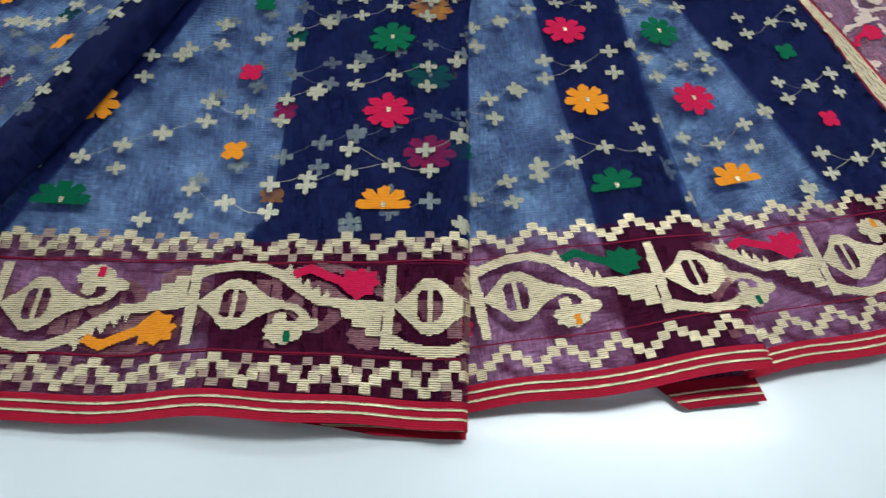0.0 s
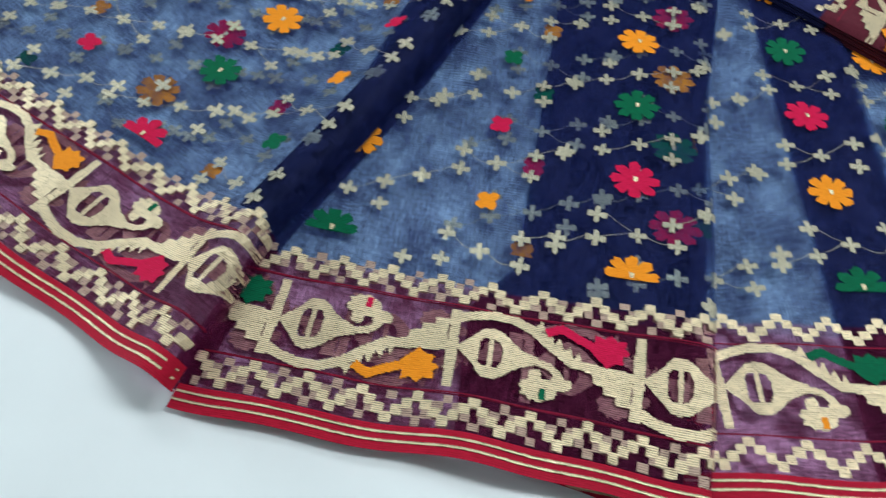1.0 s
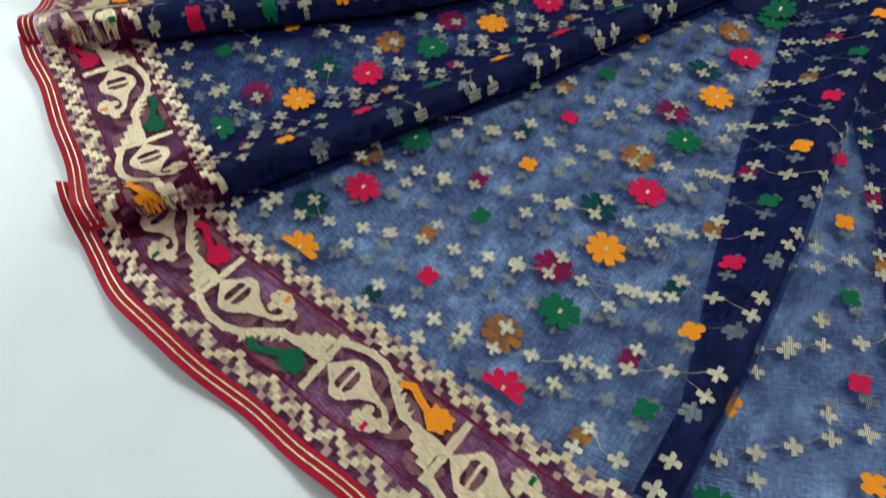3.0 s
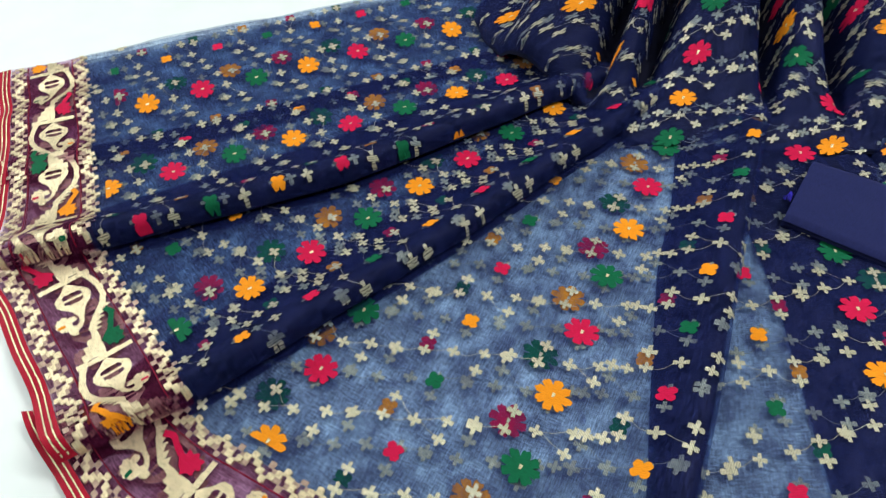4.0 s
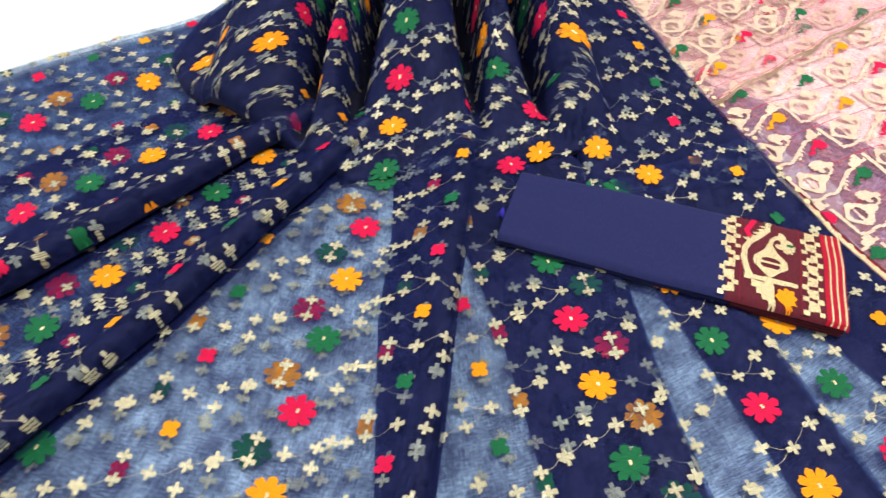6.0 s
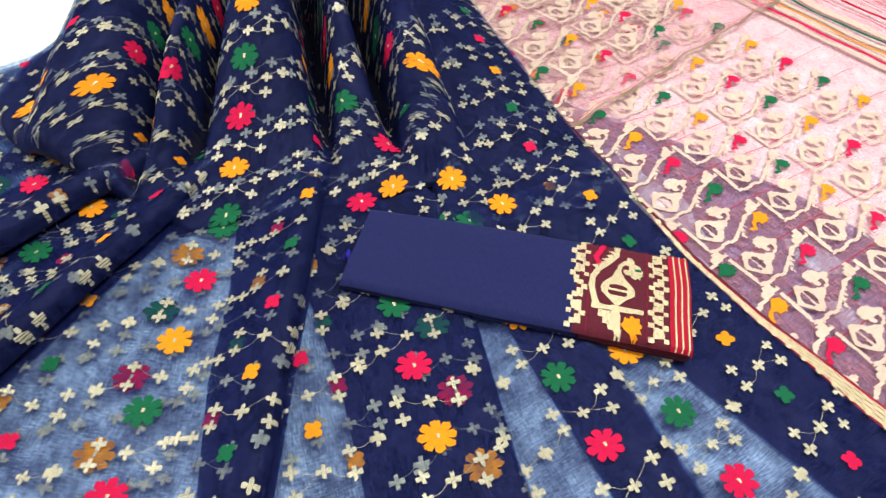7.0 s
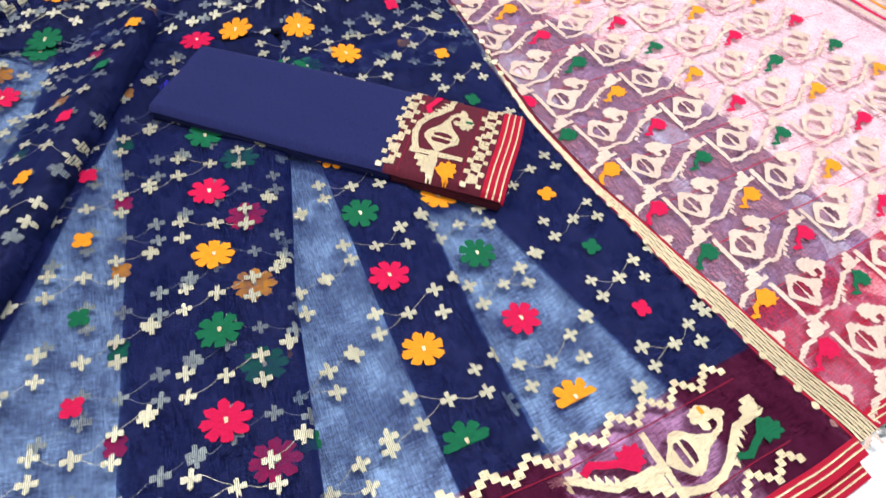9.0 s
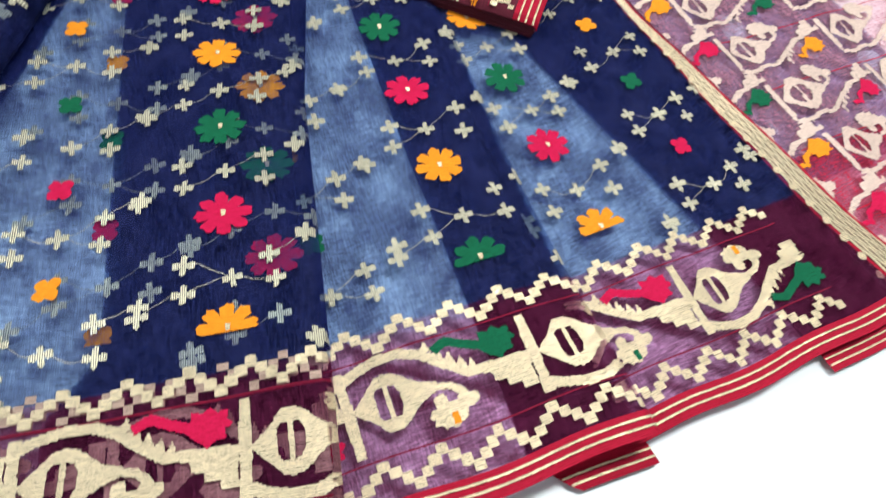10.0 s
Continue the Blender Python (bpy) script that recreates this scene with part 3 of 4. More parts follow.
# A: the broad front pleat
def height_a(x, y, dl, dr, u, v):
    wave = 0.006 * (1 + np.sin(u * 38 + 3.1)) * np.exp(-((v / 0.07) ** 2))
    return 0.006 + bulge(dr, 0.016, 0.11) * (0.35 + 0.65 * np.exp(-((v - 0.1) / 0.18) ** 2)) * (0.3 + 0.7 * smooth01(v / 0.06)) + wave * smooth01((u + 0.16) / 0.06) - roll(dr, 0.008) * 0.8


HEM_A = (0.0, 0.190)
RIGHT_A = [(0.082, 0.188), (0.085, 0.314), (0.089, 0.506), (0.103, 0.64), (0.095, 0.72), (0.05, 0.85)]
underfold(HEM_A, 0.0, [(0.055, 0.18), (0.03, 0.188), (-0.06, 0.20), (-0.065, 0.29), (-0.039, 0.321), (-0.036, 0.62), (-0.05, 0.75), (-0.08, 0.85)], RIGHT_A, 0.64, out=0.003)
leaf("pleat", "broad front pleat of sheer navy cloth", HEM_A, 0.0,
     [(-0.222, 0.18), (-0.205, 0.305), (-0.155, 0.427), (-0.112, 0.550), (-0.074, 0.672), (-0.042, 0.765), (-0.012, 0.86)], RIGHT_A, height_a, 0.66,
     (0.031, 0.542), 0, (0.028, -0.034), (-0.071, 0.255), 1, 1, ucol=0, first=-1)


# D: the large pleat at the corner of the fan
def height_d(x, y, dl, dr, u, v):
    return 0.006 + bulge(dr, 0.033, 0.05) - roll(dr, 0.022) + bulge(v, 0.005, 0.06) * (1 + np.sin(u * 30))


HEM_D, TURN_D, BEND_D = (-0.4175, 0.2755), -22.2, (-0.15, 1.45)
RIGHT_D = [(-0.214, 0.19), (-0.19, 0.305), (-0.141, 0.427), (-0.100, 0.550), (-0.062, 0.672), (-0.030, 0.765), (0.0, 0.86)]
underfold(HEM_D, TURN_D, [(-0.235, 0.19), (-0.195, 0.327), (-0.170, 0.50), (-0.147, 0.65), (-0.12, 0.75), (-0.10, 0.86)], RIGHT_D, 0.72, bend=BEND_D)
leaf("pleat", "large corner pleat of sheer navy cloth", HEM_D, TURN_D,
     [(-0.707, 0.441), (-0.64, 0.46), (-0.575, 0.475), (-0.36, 0.675), (-0.19, 0.86)], RIGHT_D, height_d, 0.72,
     (-0.253, 0.502), 0, (-0.025, -0.039), (-0.335, 0.313), 0, 1, halves=(HALF, 0.085), bend=BEND_D)


# E: the pleat behind it
def height_e(x, y, dl, dr, u, v):
    return 0.009 + bulge(dr, 0.034, 0.042) - roll(dr, 0.024) + bulge(v, 0.005, 0.06)


HEM_E, TURN_E = (-0.735, 0.487), -44.3
RIGHT_E = [(-0.66, 0.385), (-0.551, 0.466), (-0.343, 0.663), (-0.17, 0.846)]
underfold(HEM_E, TURN_E, [(-0.68, 0.42), (-0.61, 0.53), (-0.40, 0.73), (-0.26, 0.90)], RIGHT_E, 0.75, 0.005, 3)
leaf("pleat", "raised pleat of sheer navy cloth with a soft rolled fold", HEM_E, TURN_E,
     [(-0.845, 0.59), (-0.73, 0.63), (-0.495, 0.75), (-0.26, 0.92)], RIGHT_E, height_e, 0.76,
     (-0.549, 0.589), 0, (-0.03, -0.03), (-0.703, 0.456), 0, 0, halves=(HALF, 0.064))


# F: two more pleats, to the back edge
def height_f2(x, y, dl, dr, u, v):
    return 0.011 + bulge(dr, 0.036, 0.045) - roll(dr, 0.026)


def height_f1(x, y, dl, dr, u, v):
    return 0.006 + 0.006 * np.sin(u * 30) ** 2


leaf("pleat", "back pleat of sheer navy cloth lying flat to its edge", (-0.919, 0.766), -61.7,
     [(-1.00, 0.915), (-0.988, 0.924), (-0.745, 1.046), (-0.515, 1.152), (-0.257, 1.265)], [(-0.89, 0.70), (-0.585, 0.855), (-0.36, 0.975), (-0.20, 1.06)], height_f1, 0.78,
     (-0.582, 0.970), 0, (-0.03, -0.03), (-0.946, 0.788), 0, 2)
underfold((-0.919, 0.766), -61.7, [(-1.00, 0.915), (-0.988, 0.924), (-0.745, 1.046), (-0.515, 1.152), (-0.257, 1.265)], [(-0.89, 0.70), (-0.585, 0.855), (-0.36, 0.975), (-0.20, 1.06)], 0.77, 0.003, 1)
RIGHT_F = [(-0.825, 0.572), (-0.712, 0.617), (-0.475, 0.735), (-0.243, 0.899)]
underfold((-0.852, 0.642), -61.7, [(-0.86, 0.60), (-0.74, 0.69), (-0.52, 0.82), (-0.30, 0.98)], RIGHT_F, 0.73, 0.007, 3)
leaf("pleat", "back pleat of sheer navy cloth with a soft rolled fold", (-0.852, 0.642), -61.7,
     [(-0.92, 0.735), (-0.76, 0.80), (-0.585, 0.885), (-0.36, 1.005), (-0.22, 1.08)], RIGHT_F, height_f2, 0.74,
     (-0.561, 0.812), 0, (-0.03, -0.03), (-0.911, 0.706), 1, 0)


# dark sheets inside the rolled folds: bunched cloth, with the fold's shade as colour
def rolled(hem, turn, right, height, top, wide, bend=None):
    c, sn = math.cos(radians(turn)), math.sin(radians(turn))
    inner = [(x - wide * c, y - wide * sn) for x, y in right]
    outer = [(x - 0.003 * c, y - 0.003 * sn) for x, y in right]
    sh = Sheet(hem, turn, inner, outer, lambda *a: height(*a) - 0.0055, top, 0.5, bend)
    cloth("rolled_fold_shade", sh, BODY + 0.004, top, FOLD_SHADE, saree, "dark navy sheet giving the shade inside a rolled fold", 0.008)


underfold(HEM_E, TURN_E, [(-0.845, 0.59), (-0.73, 0.63), (-0.495, 0.75), (-0.26, 0.92)], RIGHT_E, 0.75, 0.007, 1, v0=BODY)
underfold((-0.852, 0.642), -61.7, [(-0.92, 0.735), (-0.76, 0.80), (-0.585, 0.885), (-0.36, 1.005), (-0.22, 1.08)], RIGHT_F, 0.73, 0.009, 1, v0=BODY)
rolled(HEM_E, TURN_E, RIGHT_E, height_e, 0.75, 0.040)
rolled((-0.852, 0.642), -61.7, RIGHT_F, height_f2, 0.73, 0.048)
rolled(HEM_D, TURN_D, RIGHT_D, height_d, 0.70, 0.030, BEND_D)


# G: the gathered cloth above the pleats
VALLEYS = ((-0.360, -0.250), (-0.214, -0.112), (-0.158, -0.055), (0.008, 0.036), (0.092, 0.086), (0.175, 0.160), (0.330, 0.290))
RIDGES = (0.070, 0.070, 0.095, 0.085, 0.080, 0.012)
BEGINS = (0.86, 0.85, 0.88, 0.87, 0.80, 0.82)


def height_g(x, y, dl, dr, u, v):
    k = np.clip((y - 0.87) / 0.33, -0.15, 1.4)
    z = np.zeros_like(x + y)
    for (a0, a1), (b0, b1), amp, begin in zip(VALLEYS, VALLEYS[1:], RIDGES, BEGINS):
        lo, hi = a0 + (a1 - a0) * k, b0 + (b1 - b0) * k
        s = (x - lo) / (hi - lo)
        ridge = amp * (1 - np.abs(2 * np.clip(s, 0, 1) - 1) ** 2.6) * smooth01((y - begin) / 0.22)
        z = z + np.where((s >= 0) & (s <= 1), ridge, 0)
    inside = np.exp(-((np.minimum(x + 0.14, 0) / 0.22) ** 2)) * np.exp(-((np.maximum(x - 0.17, 0) / 0.12) ** 2))
    mound = 0.20 * np.maximum(y - 0.83, 0) * inside
    z = 0.017 + mound + z
    for a0, a1 in VALLEYS[1:5]:
        slot = 0.93 * np.exp(-(((x - a0 - (a1 - a0) * k) / (0.009 + 0.008 * np.clip(k, 0, 1))) ** 2)) * smooth01((y - 0.85) / 0.10)
        z = z - slot * (z - 0.004)
    return z - roll(dl, 0.016)


def front_g(*a):
    return height_g(*a) - 0.009 * (1 - smooth01(a[5] / 0.04))


class Gathers(Sheet):
    """A sheet whose cloth follows the rise and fall of its folds, measured from the slanting line of one fold."""
    xs = np.linspace(-0.50, 0.40, 361)
    ys = np.linspace(0.70, 1.56, 173)
    run = None
    squeeze = 0.80

    def rows(self):
        if Gathers.run is None:
            X, Y = np.meshgrid(self.xs, self.ys)
            z = height_g(X, Y, 9.0 + 0 * X, 9.0 + 0 * X, X, Y)
            step = np.hypot(np.diff(X, axis=1), np.minimum(np.abs(np.diff(z, axis=1)), 0.009))
            total = np.concatenate([np.zeros((len(self.ys), 1)), np.cumsum(step, 1)], 1)
            mid = -0.096 + (self.ys - 0.902) * 0.33
            Gathers.run = total - np.array([np.interp(m, self.xs, t) for m, t in zip(mid, total)])[:, None]
        return Gathers.run

    def along(self, value, v, back):
        run = self.rows()
        value, v = np.broadcast_arrays(np.asarray(value, float), np.asarray(v, float))
        k = np.clip((v + self.o[1] - self.ys[0]) / (self.ys[1] - self.ys[0]), 0, len(self.ys) - 1.001)
        out = np.empty(value.shape)
        for row in np.unique(k):
            i, f = int(row), row - int(row)
            line, at = run[i] * (1 - f) + run[i + 1] * f, k == row
            out[at] = np.interp(value[at], line, self.xs) if back else np.interp(value[at], self.xs, line)
        return out

    def plan(self, u, v):
        return self.along(u, v, True)

    def cloth_u(self, p, v):
        return self.along(p, v, False)


LEFT_G = [(-0.164, 0.838), (-0.20, 0.885), (-0.238, 0.915), (-0.30, 0.97), (-0.345, 1.035), (-0.362, 1.09), (-0.325, 1.15), (-0.24, 1.205), (-0.18, 1.26), (-0.12, 1.40), (-0.11, 1.5)]
SEAM_G = [(0.155, 0.838), (0.158, 1.03), (0.160, 1.20), (0.165, 1.5)]
LEFT_END = [(0.105, 0.76), (0.115, 0.838), (0.148, 0.90), (0.15, 1.03), (0.152, 1.20), (0.155, 1.5)]
RIGHT_G = [(0.335, 0.755), (0.326, 0.838), (0.3218, 0.863), (0.297, 1.03), (0.267, 1.238), (0.24, 1.5)]


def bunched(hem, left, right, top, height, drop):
    """The many layers bunched under the gathered cloth, coloured darker for the folds' shade."""
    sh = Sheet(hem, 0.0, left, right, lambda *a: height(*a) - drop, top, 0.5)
    cloth("bunched_cloth", sh, max(sh.lv.min(), 0.0), top, FOLD_SHADE, saree, "bunched navy layers under the gathers, coloured dark for fold shade", 0.01)


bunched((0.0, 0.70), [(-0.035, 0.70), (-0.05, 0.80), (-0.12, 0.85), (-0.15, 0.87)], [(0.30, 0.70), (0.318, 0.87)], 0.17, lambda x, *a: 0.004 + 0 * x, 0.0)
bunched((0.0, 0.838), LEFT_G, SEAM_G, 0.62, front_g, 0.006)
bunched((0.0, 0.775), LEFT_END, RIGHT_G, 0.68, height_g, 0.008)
leaf("gathered_drape", "flat navy end of the gathered cloth", (0.0, 0.775), 0.0, LEFT_END, RIGHT_G,
     lambda *a: height_g(*a) - 0.003, 0.68, (0.137, 0.831), 0, (0.03, -0.03), (0, 0), 0, 0, has_hem=False, row=0.064, halves=(HALF, 0.110), under_blooms=False)
leaf("gathered_drape", "gathered navy cloth in deep soft folds", (0.0, 0.838), 0.0, LEFT_G, SEAM_G, front_g, 0.62,
     (-0.096, 0.896), 0, (0.03, -0.03), (0, 0), 0, 0, has_hem=False, row=0.052, kind=Gathers, pitch=0.092, halves=(0.092, 0.092), under_blooms=False)

# ---- the pallu: the figured end of the saree ----
def height_p(x, y, dl, dr, u, v):
    return 0.0022 + 0.003 * np.sin(u * 16 + v * 5) ** 2 * smooth01(dl / 0.08) + bulge(v, 0.004, 0.05)


HEM_P, TURN_P = (0.466, 0.283), 15.0
pallu_edge = [(0.472, 0.262)] + SELVEDGE + [(0.297, 1.03), (0.267, 1.238), (0.24, 1.5)]
pallu = Sheet(HEM_P, TURN_P, pallu_edge, [(1.45, 0.53), (1.20, 1.6)], height_p, 1.15)
pal = cloth("pallu", pallu, 0.125, 1.15, PINK, saree, "sheer pink pallu with dense gold figures", 0.012)
cloth("border_band", pallu, 0.0145, 0.125, ROSE, pal, "sheer rose red border of the pallu", 0.01)
hem_band(pallu, pal)
purple = Sheet(HEM_P, TURN_P, pallu_edge, [(0.66, 0.33), (0.62, 0.47), (0.59, 0.60), (0.54, 0.72), (0.43, 0.87), (0.35, 0.95), (0.30, 1.10), (0.26, 1.5)], height_p, 1.1)
cloth("pallu_lining", purple, 0.10, 1.1, NAVY, saree, "sheer navy layer under the pallu", 0.012, -0.002)
cloth("pallu_lining", purple, 0.01, 1.1, MAROON, saree, "sheer maroon layer under the pallu", 0.012, -0.0034)

PL = 0.109
FINE_VINE = band([(0.0, -0.19), (0.10, -0.215), (0.22, -0.19), (0.34, -0.21), (0.46, -0.16), (0.58, -0.10), (0.72, -0.045), (0.86, -0.02), (1.0, 0.0)], 0.034)
FINE_BAR = [[(-0.02, -0.18), (0.018, -0.18), (0.026, 0.17), (-0.014, 0.175)]]
FINE_BLOCK = [[(0.78, -0.03), (0.95, -0.01), (0.95, 0.10), (0.90, 0.10), (0.895, 0.065), (0.85, 0.065), (0.845, 0.035), (0.79, 0.03)]]
WIDE_SLITS = [[(0.11, -0.02), (0.16, -0.07), (0.19, -0.085), (0.20, 0.0), (0.205, 0.085), (0.17, 0.07), (0.12, 0.03)], [(0.225, -0.08), (0.27, -0.065), (0.30, 0.0), (0.27, 0.07), (0.225, 0.08)]]


# Places of one coloured figure in each column of the pallu, with its colour; the columns stand in pairs, half a row apart.
COLUMNS = ((-0.112, 0.427, 2), (0.0025, 0.4257, 1), (0.0994, 0.4599, 2), (0.2125, 0.4493, 2), (0.3209, 0.4865, 0), (0.439, 0.4825, 0))


def pallu_figures(sheet, parent, columns, rows, lift):
    for n, (uk, vk, colour) in enumerate(columns):
        for r in range(*rows):
            to = lambda s, w, r=r: (uk - 0.008 * r + (s - 0.83) * PL, vk + r * 0.060 + (w + 0.125) * 0.118)
            uc, vc = to(0.5, 0)
            if not sheet.inside(uc, vc, -0.08) or vc < 0.01:
                continue
            cell = 0.0155
            woven("diamond_motif", sheet, to, DIAMOND + band([(0.45, 0.0), (0.53, 0.02), (0.58, 0.065), (0.60, 0.12)], 0.028) + BLOOM, WIDE_SLITS, cell, PALE_ZARI, parent, lift, label="gold diamond figure with a curling tail")
            woven("vine_motif", sheet, to, FINE_BAR + FINE_VINE + TEETH + FINE_BLOCK, [], cell, PALE_ZARI, parent, lift + 0.0001)
            mat, word = COLOURS[(colour - r) % 3]
            woven("paisley_motif", sheet, to, SMALL_BODY + THIN_NECK, [], 0.012, mat, parent, lift + 0.0004, label=f"{word} woven paisley figure")


SMALL_BODY = [[(0.83 + (x - 0.83) * 0.85, -0.125 + (y + 0.125) * 0.9) for x, y in BODY_LOBES[0]]]
THIN_NECK = band([(0.76, -0.13), (0.69, -0.16), (0.66, -0.215), (0.60, -0.20)], 0.035)
pallu_figures(pallu, pal, COLUMNS, (-8, 13), 0.0007)
for r in range(-7, 12):
    us = np.linspace(0.03, 0.50, 60)
    vs = 0.459 + (r + 0.5) * 0.060 - 0.02 * us
    if vs.min() > 0.02:
        ribbon("pallu_line", pallu, us, vs, 0.0009, RED_HEM, pal, 0.0005)


def along_edge(du, v0, v1, width, mat, name, label="", lift=0.0024):
    """A strip beside the edge; the pallu covers more and more of the band towards the far end."""
    vs = np.linspace(v0, v1, 300)
    share = 1.0 - 0.74 * smooth01((vs - 0.05) / 0.36)
    us = np.array([pallu.bounds(v)[0] for v in vs]) + du * share + 0.0003 * np.sin(vs * 310 + du * 900)
    return ribbon(name, pallu, us, vs, width * (0.45 + 0.55 * share), mat, pal, lift, label)


# the gold edge between body and pallu, with its scallops
along_edge(0.0130, 0.0, 1.1, 0.026, SOLID_MAROON, "edge_band", "dense maroon band under the gold edge", 0.0016)
along_edge(0.0012, 0.0, 1.1, 0.0022, RED_HEM, "edge_line", "crimson line along the gold edge")
for i in range(7):
    along_edge(0.0044 + i * 0.0030, 0.0, 1.1, 0.0022, ZARI, "gold_edge_stripe")
along_edge(0.0250, 0.0, 1.1, 0.0024, RED_HEM, "edge_line")
for i in range(64):
    v = 0.02 + i * 0.0165
    lo = float(pallu.bounds(v)[0])
    uv, faces = disc_shape(pallu, lo - 0.001, v, lambda th: 0.0036 * (0.8 + 0.2 * np.abs(np.cos(2 * th))), 1.0, 0.3, 12)
    P = pallu.at(uv[:, 0], uv[:, 1], 0.0)
    P[:, :2] = np.stack(pallu.xy(uv[:, 0], uv[:, 1]), -1)
    P[:, 2] = height_c(P[:, 0], P[:, 1], 0, 0, 0, np.full(len(P), 0.2)) + 0.0045
    obj("scallop_motif", P.tolist(), faces, ZARI, pal, "", uv)


def band_at(u, width, mat, name, lift=0.0006):
    vs = np.linspace(0.02, 1.14, 160)
    return ribbon(name, pallu, u + (0.62 - vs) * 0.11 + 0.003 * np.sin(vs * 9), vs, width, mat, pal, lift)


# the striped end of the pallu
for u, w, mat in ((0.533, 0.012, PALE_ZARI), (0.548, 0.007, REDS), (0.562, 0.010, PALE_ZARI), (0.577, 0.006, ORANGES), (0.592, 0.010, PALE_ZARI), (0.610, 0.005, GREENS), (0.626, 0.014, PALE_ZARI)):
    band_at(u, w, mat, "pallu_stripe")
for i in range(13):
    band_at(0.658 + i * 0.021 + rng.uniform(-0.004, 0.004), rng.uniform(0.003, 0.008), RED_HEM if i % 2 else ROSE, "pallu_stripe")

# the far corner of the pallu, folded back over itself
def height_q(x, y, dl, dr, u, v):
    return 0.014 - roll(np.maximum(v, 0), 0.006) + 0.003 * np.sin(u * 20) ** 2


fold = Sheet((0.36, 0.913), 25.2, [(0.316, 0.893), (0.297, 1.03), (0.267, 1.238), (0.25, 1.5)], [(0.83, 1.135), (0.70, 1.45)], height_q, 0.42)
fo = cloth("pallu_fold", fold, 0.0, 0.42, THIN_PINK, saree, "sheer pink pallu cloth folded back", 0.012)
pallu_figures(fold, fo, ((0.03, 0.05, 0), (0.13, 0.08, 1), (0.25, 0.07, 2), (0.35, 0.10, 0)), (0, 6), 0.0007)
# narrow ribbons added to draw the rolled ridge of the fold
for vv, ww, mat in ((0.0022, 0.0028, DIMMED_ZARI), (0.0060, 0.0012, ROSE)):
    us = np.linspace(float(fold.bounds(vv)[0]), float(fold.bounds(vv)[1]), 90)
    ribbon("fold_edge", fold, us, vv + 0.0012 * np.sin(us * 60), ww, mat, fo, 0.0009, "narrow dull strip along the rolled fold edge")

# ---- the folded blouse piece ----
def height_blouse(x, y, dl, dr, u, v):
    return 0.0225 + 0.0010 * np.sin(u * 31 + v * 9) * np.sin(v * 17 + 1) - roll(dl, 0.005) - roll(dr, 0.006) - roll(np.maximum(0.340 - v, 0), 0.005) - roll(np.maximum(v, 0), 0.004)


blouse = tagged(new("blouse_piece"), "folded navy blouse piece with gold and maroon border on saree", "blouse piece")
BL = [(0.277, 0.547), (-0.0095, 0.7125)]
BR = [(0.341, 0.652), (0.034, 0.812)]
bs = Sheet((0.277, 0.547), 60.0, BL, BR, height_blouse, 0.36, 0.5)
bl_top = cloth("folded_cloth", bs, 0.1125, 0.338, SOLID_NAVY, blouse, "plain dense navy cotton")
cloth("border_band", bs, 0.0215, 0.1125, SOLID_MAROON, blouse, "dense maroon border with gold figures")
cloth("red_hem", bs, 0.0, 0.0215, RED_HEM, blouse, "crimson woven selvedge", 0.003, 0.0004)
for vv in (0.0045, 0.0105, 0.0165):
    lo, hi = bs.bounds(vv)
    ribbon("hem_stripe", bs, np.linspace(lo, hi, 40), vv + np.zeros(40), 0.0016, ZARI, blouse, 0.0012)
bo = (0.277 - 0.0075 * math.sin(radians(60.0)), 0.547 + 0.0075 * math.cos(radians(60.0)))
bs2 = Sheet(bo, 60.0, BL, BR, height_blouse, 0.36, 0.5)
bs2.height = lambda x, y, dl, dr, u, v: height_blouse(x, y, dl, dr, u, v + 0.0075)
border(bs2, bl_top, 0.034, 1, 1, (0.0, 0.125), second=ZARI)
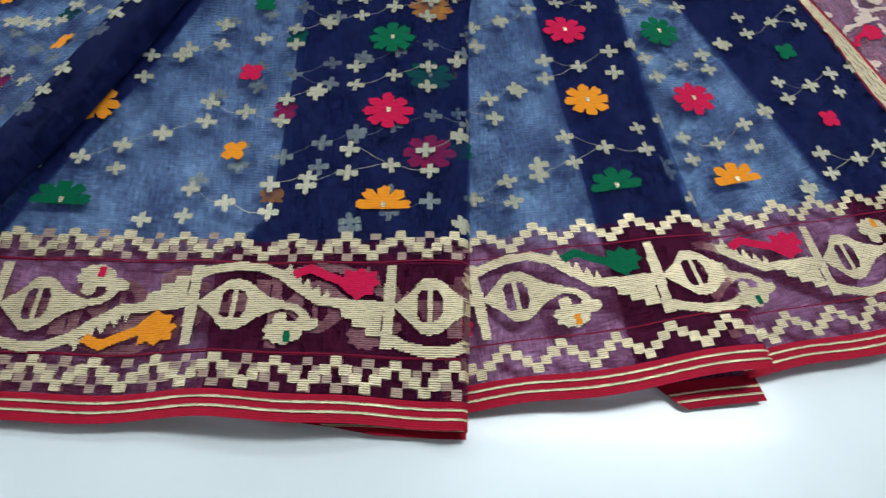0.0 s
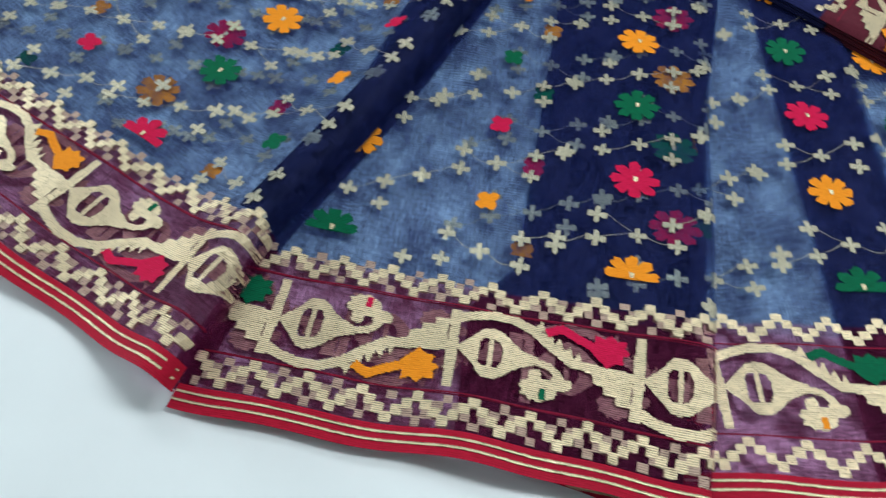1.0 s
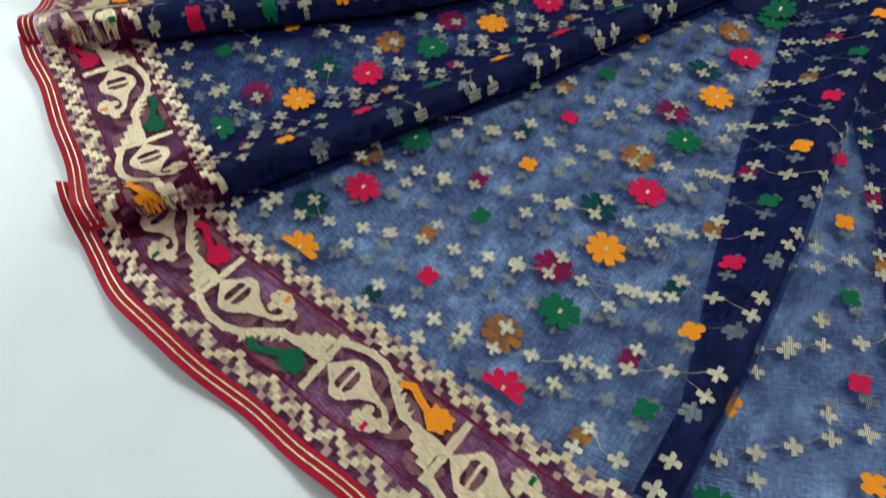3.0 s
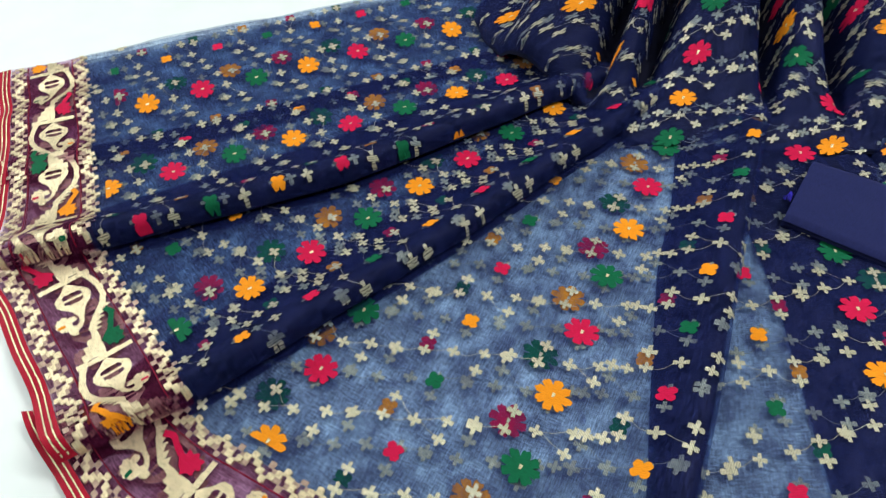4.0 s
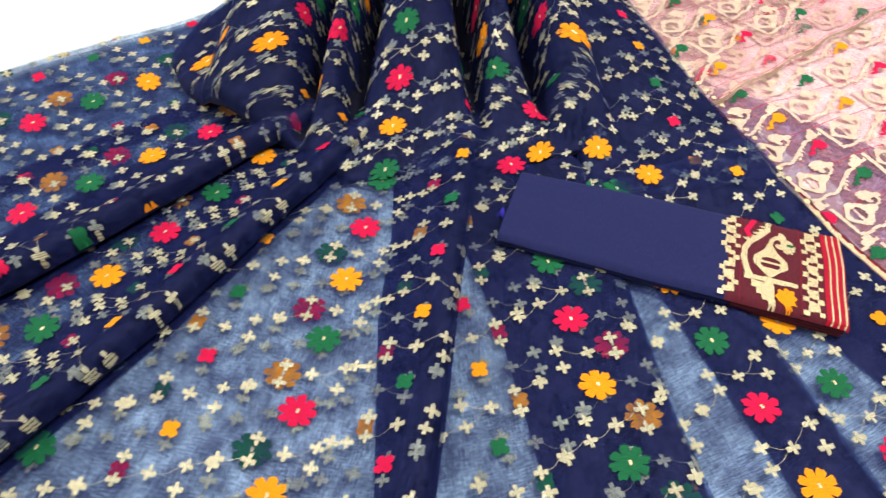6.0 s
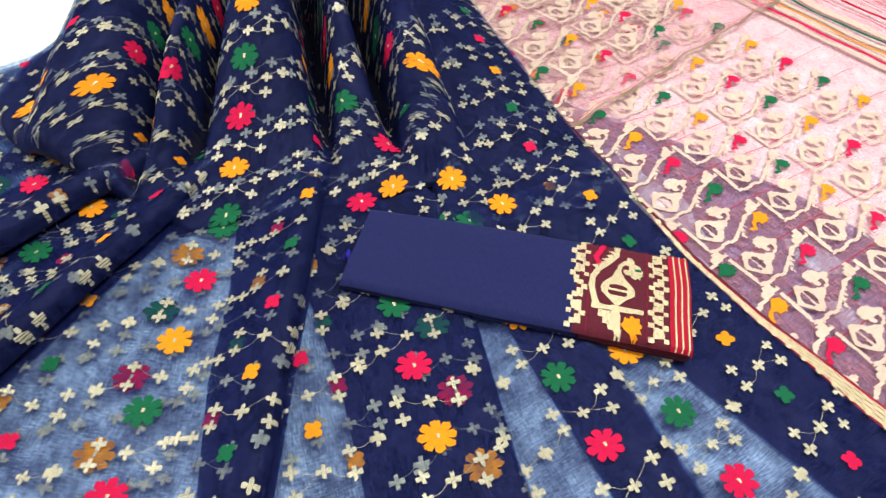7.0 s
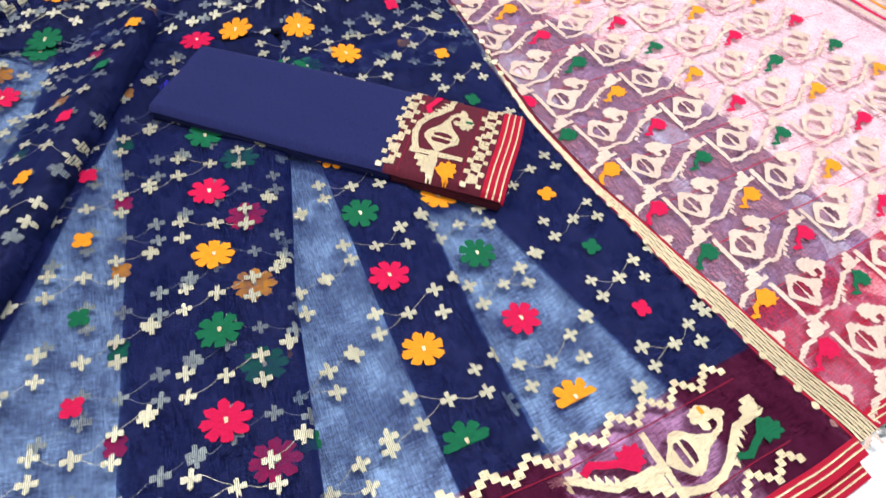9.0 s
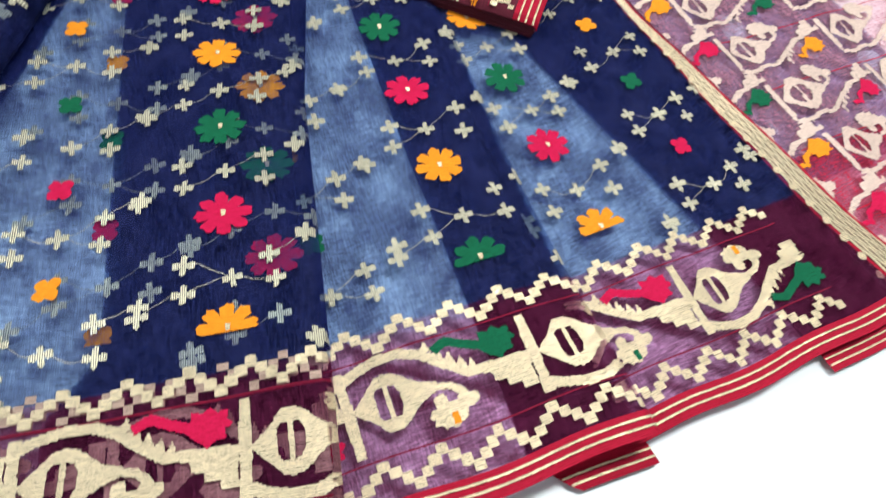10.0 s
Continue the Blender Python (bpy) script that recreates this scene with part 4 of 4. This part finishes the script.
for i in range(3):
    z0 = 0.0065 + i * 0.0044
    e = rng.uniform(-0.0012, 0.0012, 4)
    for name, va_, vb_, mat in (("fold_layer", 0.105, 0.337, SOLID_NAVY), ("fold_layer", 0.002, 0.105, SOLID_MAROON)):
        cs = [(-0.0005 + e[0], va_ + (e[1] if va_ < 0.01 else 0)), (0.119 + e[2] + 0.004 * (va_ > 0.05), va_), (0.119 + e[2], vb_ + e[3]), (0.0005 + e[0], vb_ + e[3])]
        bm = bmesh.new()
        vs = []
        for z in (z0, z0 + 0.0036):
            for k, (u, v) in enumerate(cs):
                l2, h2 = bs.bounds(v)
                uu = l2 + 0.0012 + e[0] if k in (0, 3) else h2 - 0.0025 + e[2]
                x, y = bs.xy(uu, v)
                vs.append(bm.verts.new((x, y, z)))
        for f in ((3, 2, 1, 0), (4, 5, 6, 7), (0, 1, 5, 4), (1, 2, 6, 5), (2, 3, 7, 6), (3, 0, 4, 7)):
            bm.faces.new([vs[j] for j in f])
        bmesh.ops.bevel(bm, geom=bm.edges[:], offset=0.0014, segments=3, affect="EDGES")
        me = bpy.data.meshes.new(name)
        bm.to_mesh(me)
        bm.free()
        me.uv_layers.new(name="UVMap")
        me.materials.append(mat)
        ob = new(name, me)
        ob.parent = blouse

# a tuft of loose indigo thread at the folded end
INDIGO = yarn("indigo_thread", (0.015, 0.008, 0.22), (0.03, 0.02, 0.40), 0, 0.7, 1.0, 0.0)
for i in range(7):
    q = np.linspace(0, 1, 7)
    a0 = -2.6 + 0.16 * i
    ln = 0.009 + 0.0015 * (i % 3)
    pts = [(0.0015 + ln * t * math.cos(a0) + 0.001 * math.sin(5 * t + i), 0.757 + ln * t * math.sin(a0), 0.0205 - 0.004 * t) for t in q]
    verts = [(x, y, z) for x, y, z in pts] + [(x + 0.0009, y + 0.0006, z + 0.0004) for x, y, z in pts]
    obj("loose_thread", verts, [(j, j + 1, 8 + j, 7 + j) for j in range(6)], INDIGO, blouse, "loose indigo thread", [(v[0], v[1]) for v in verts])
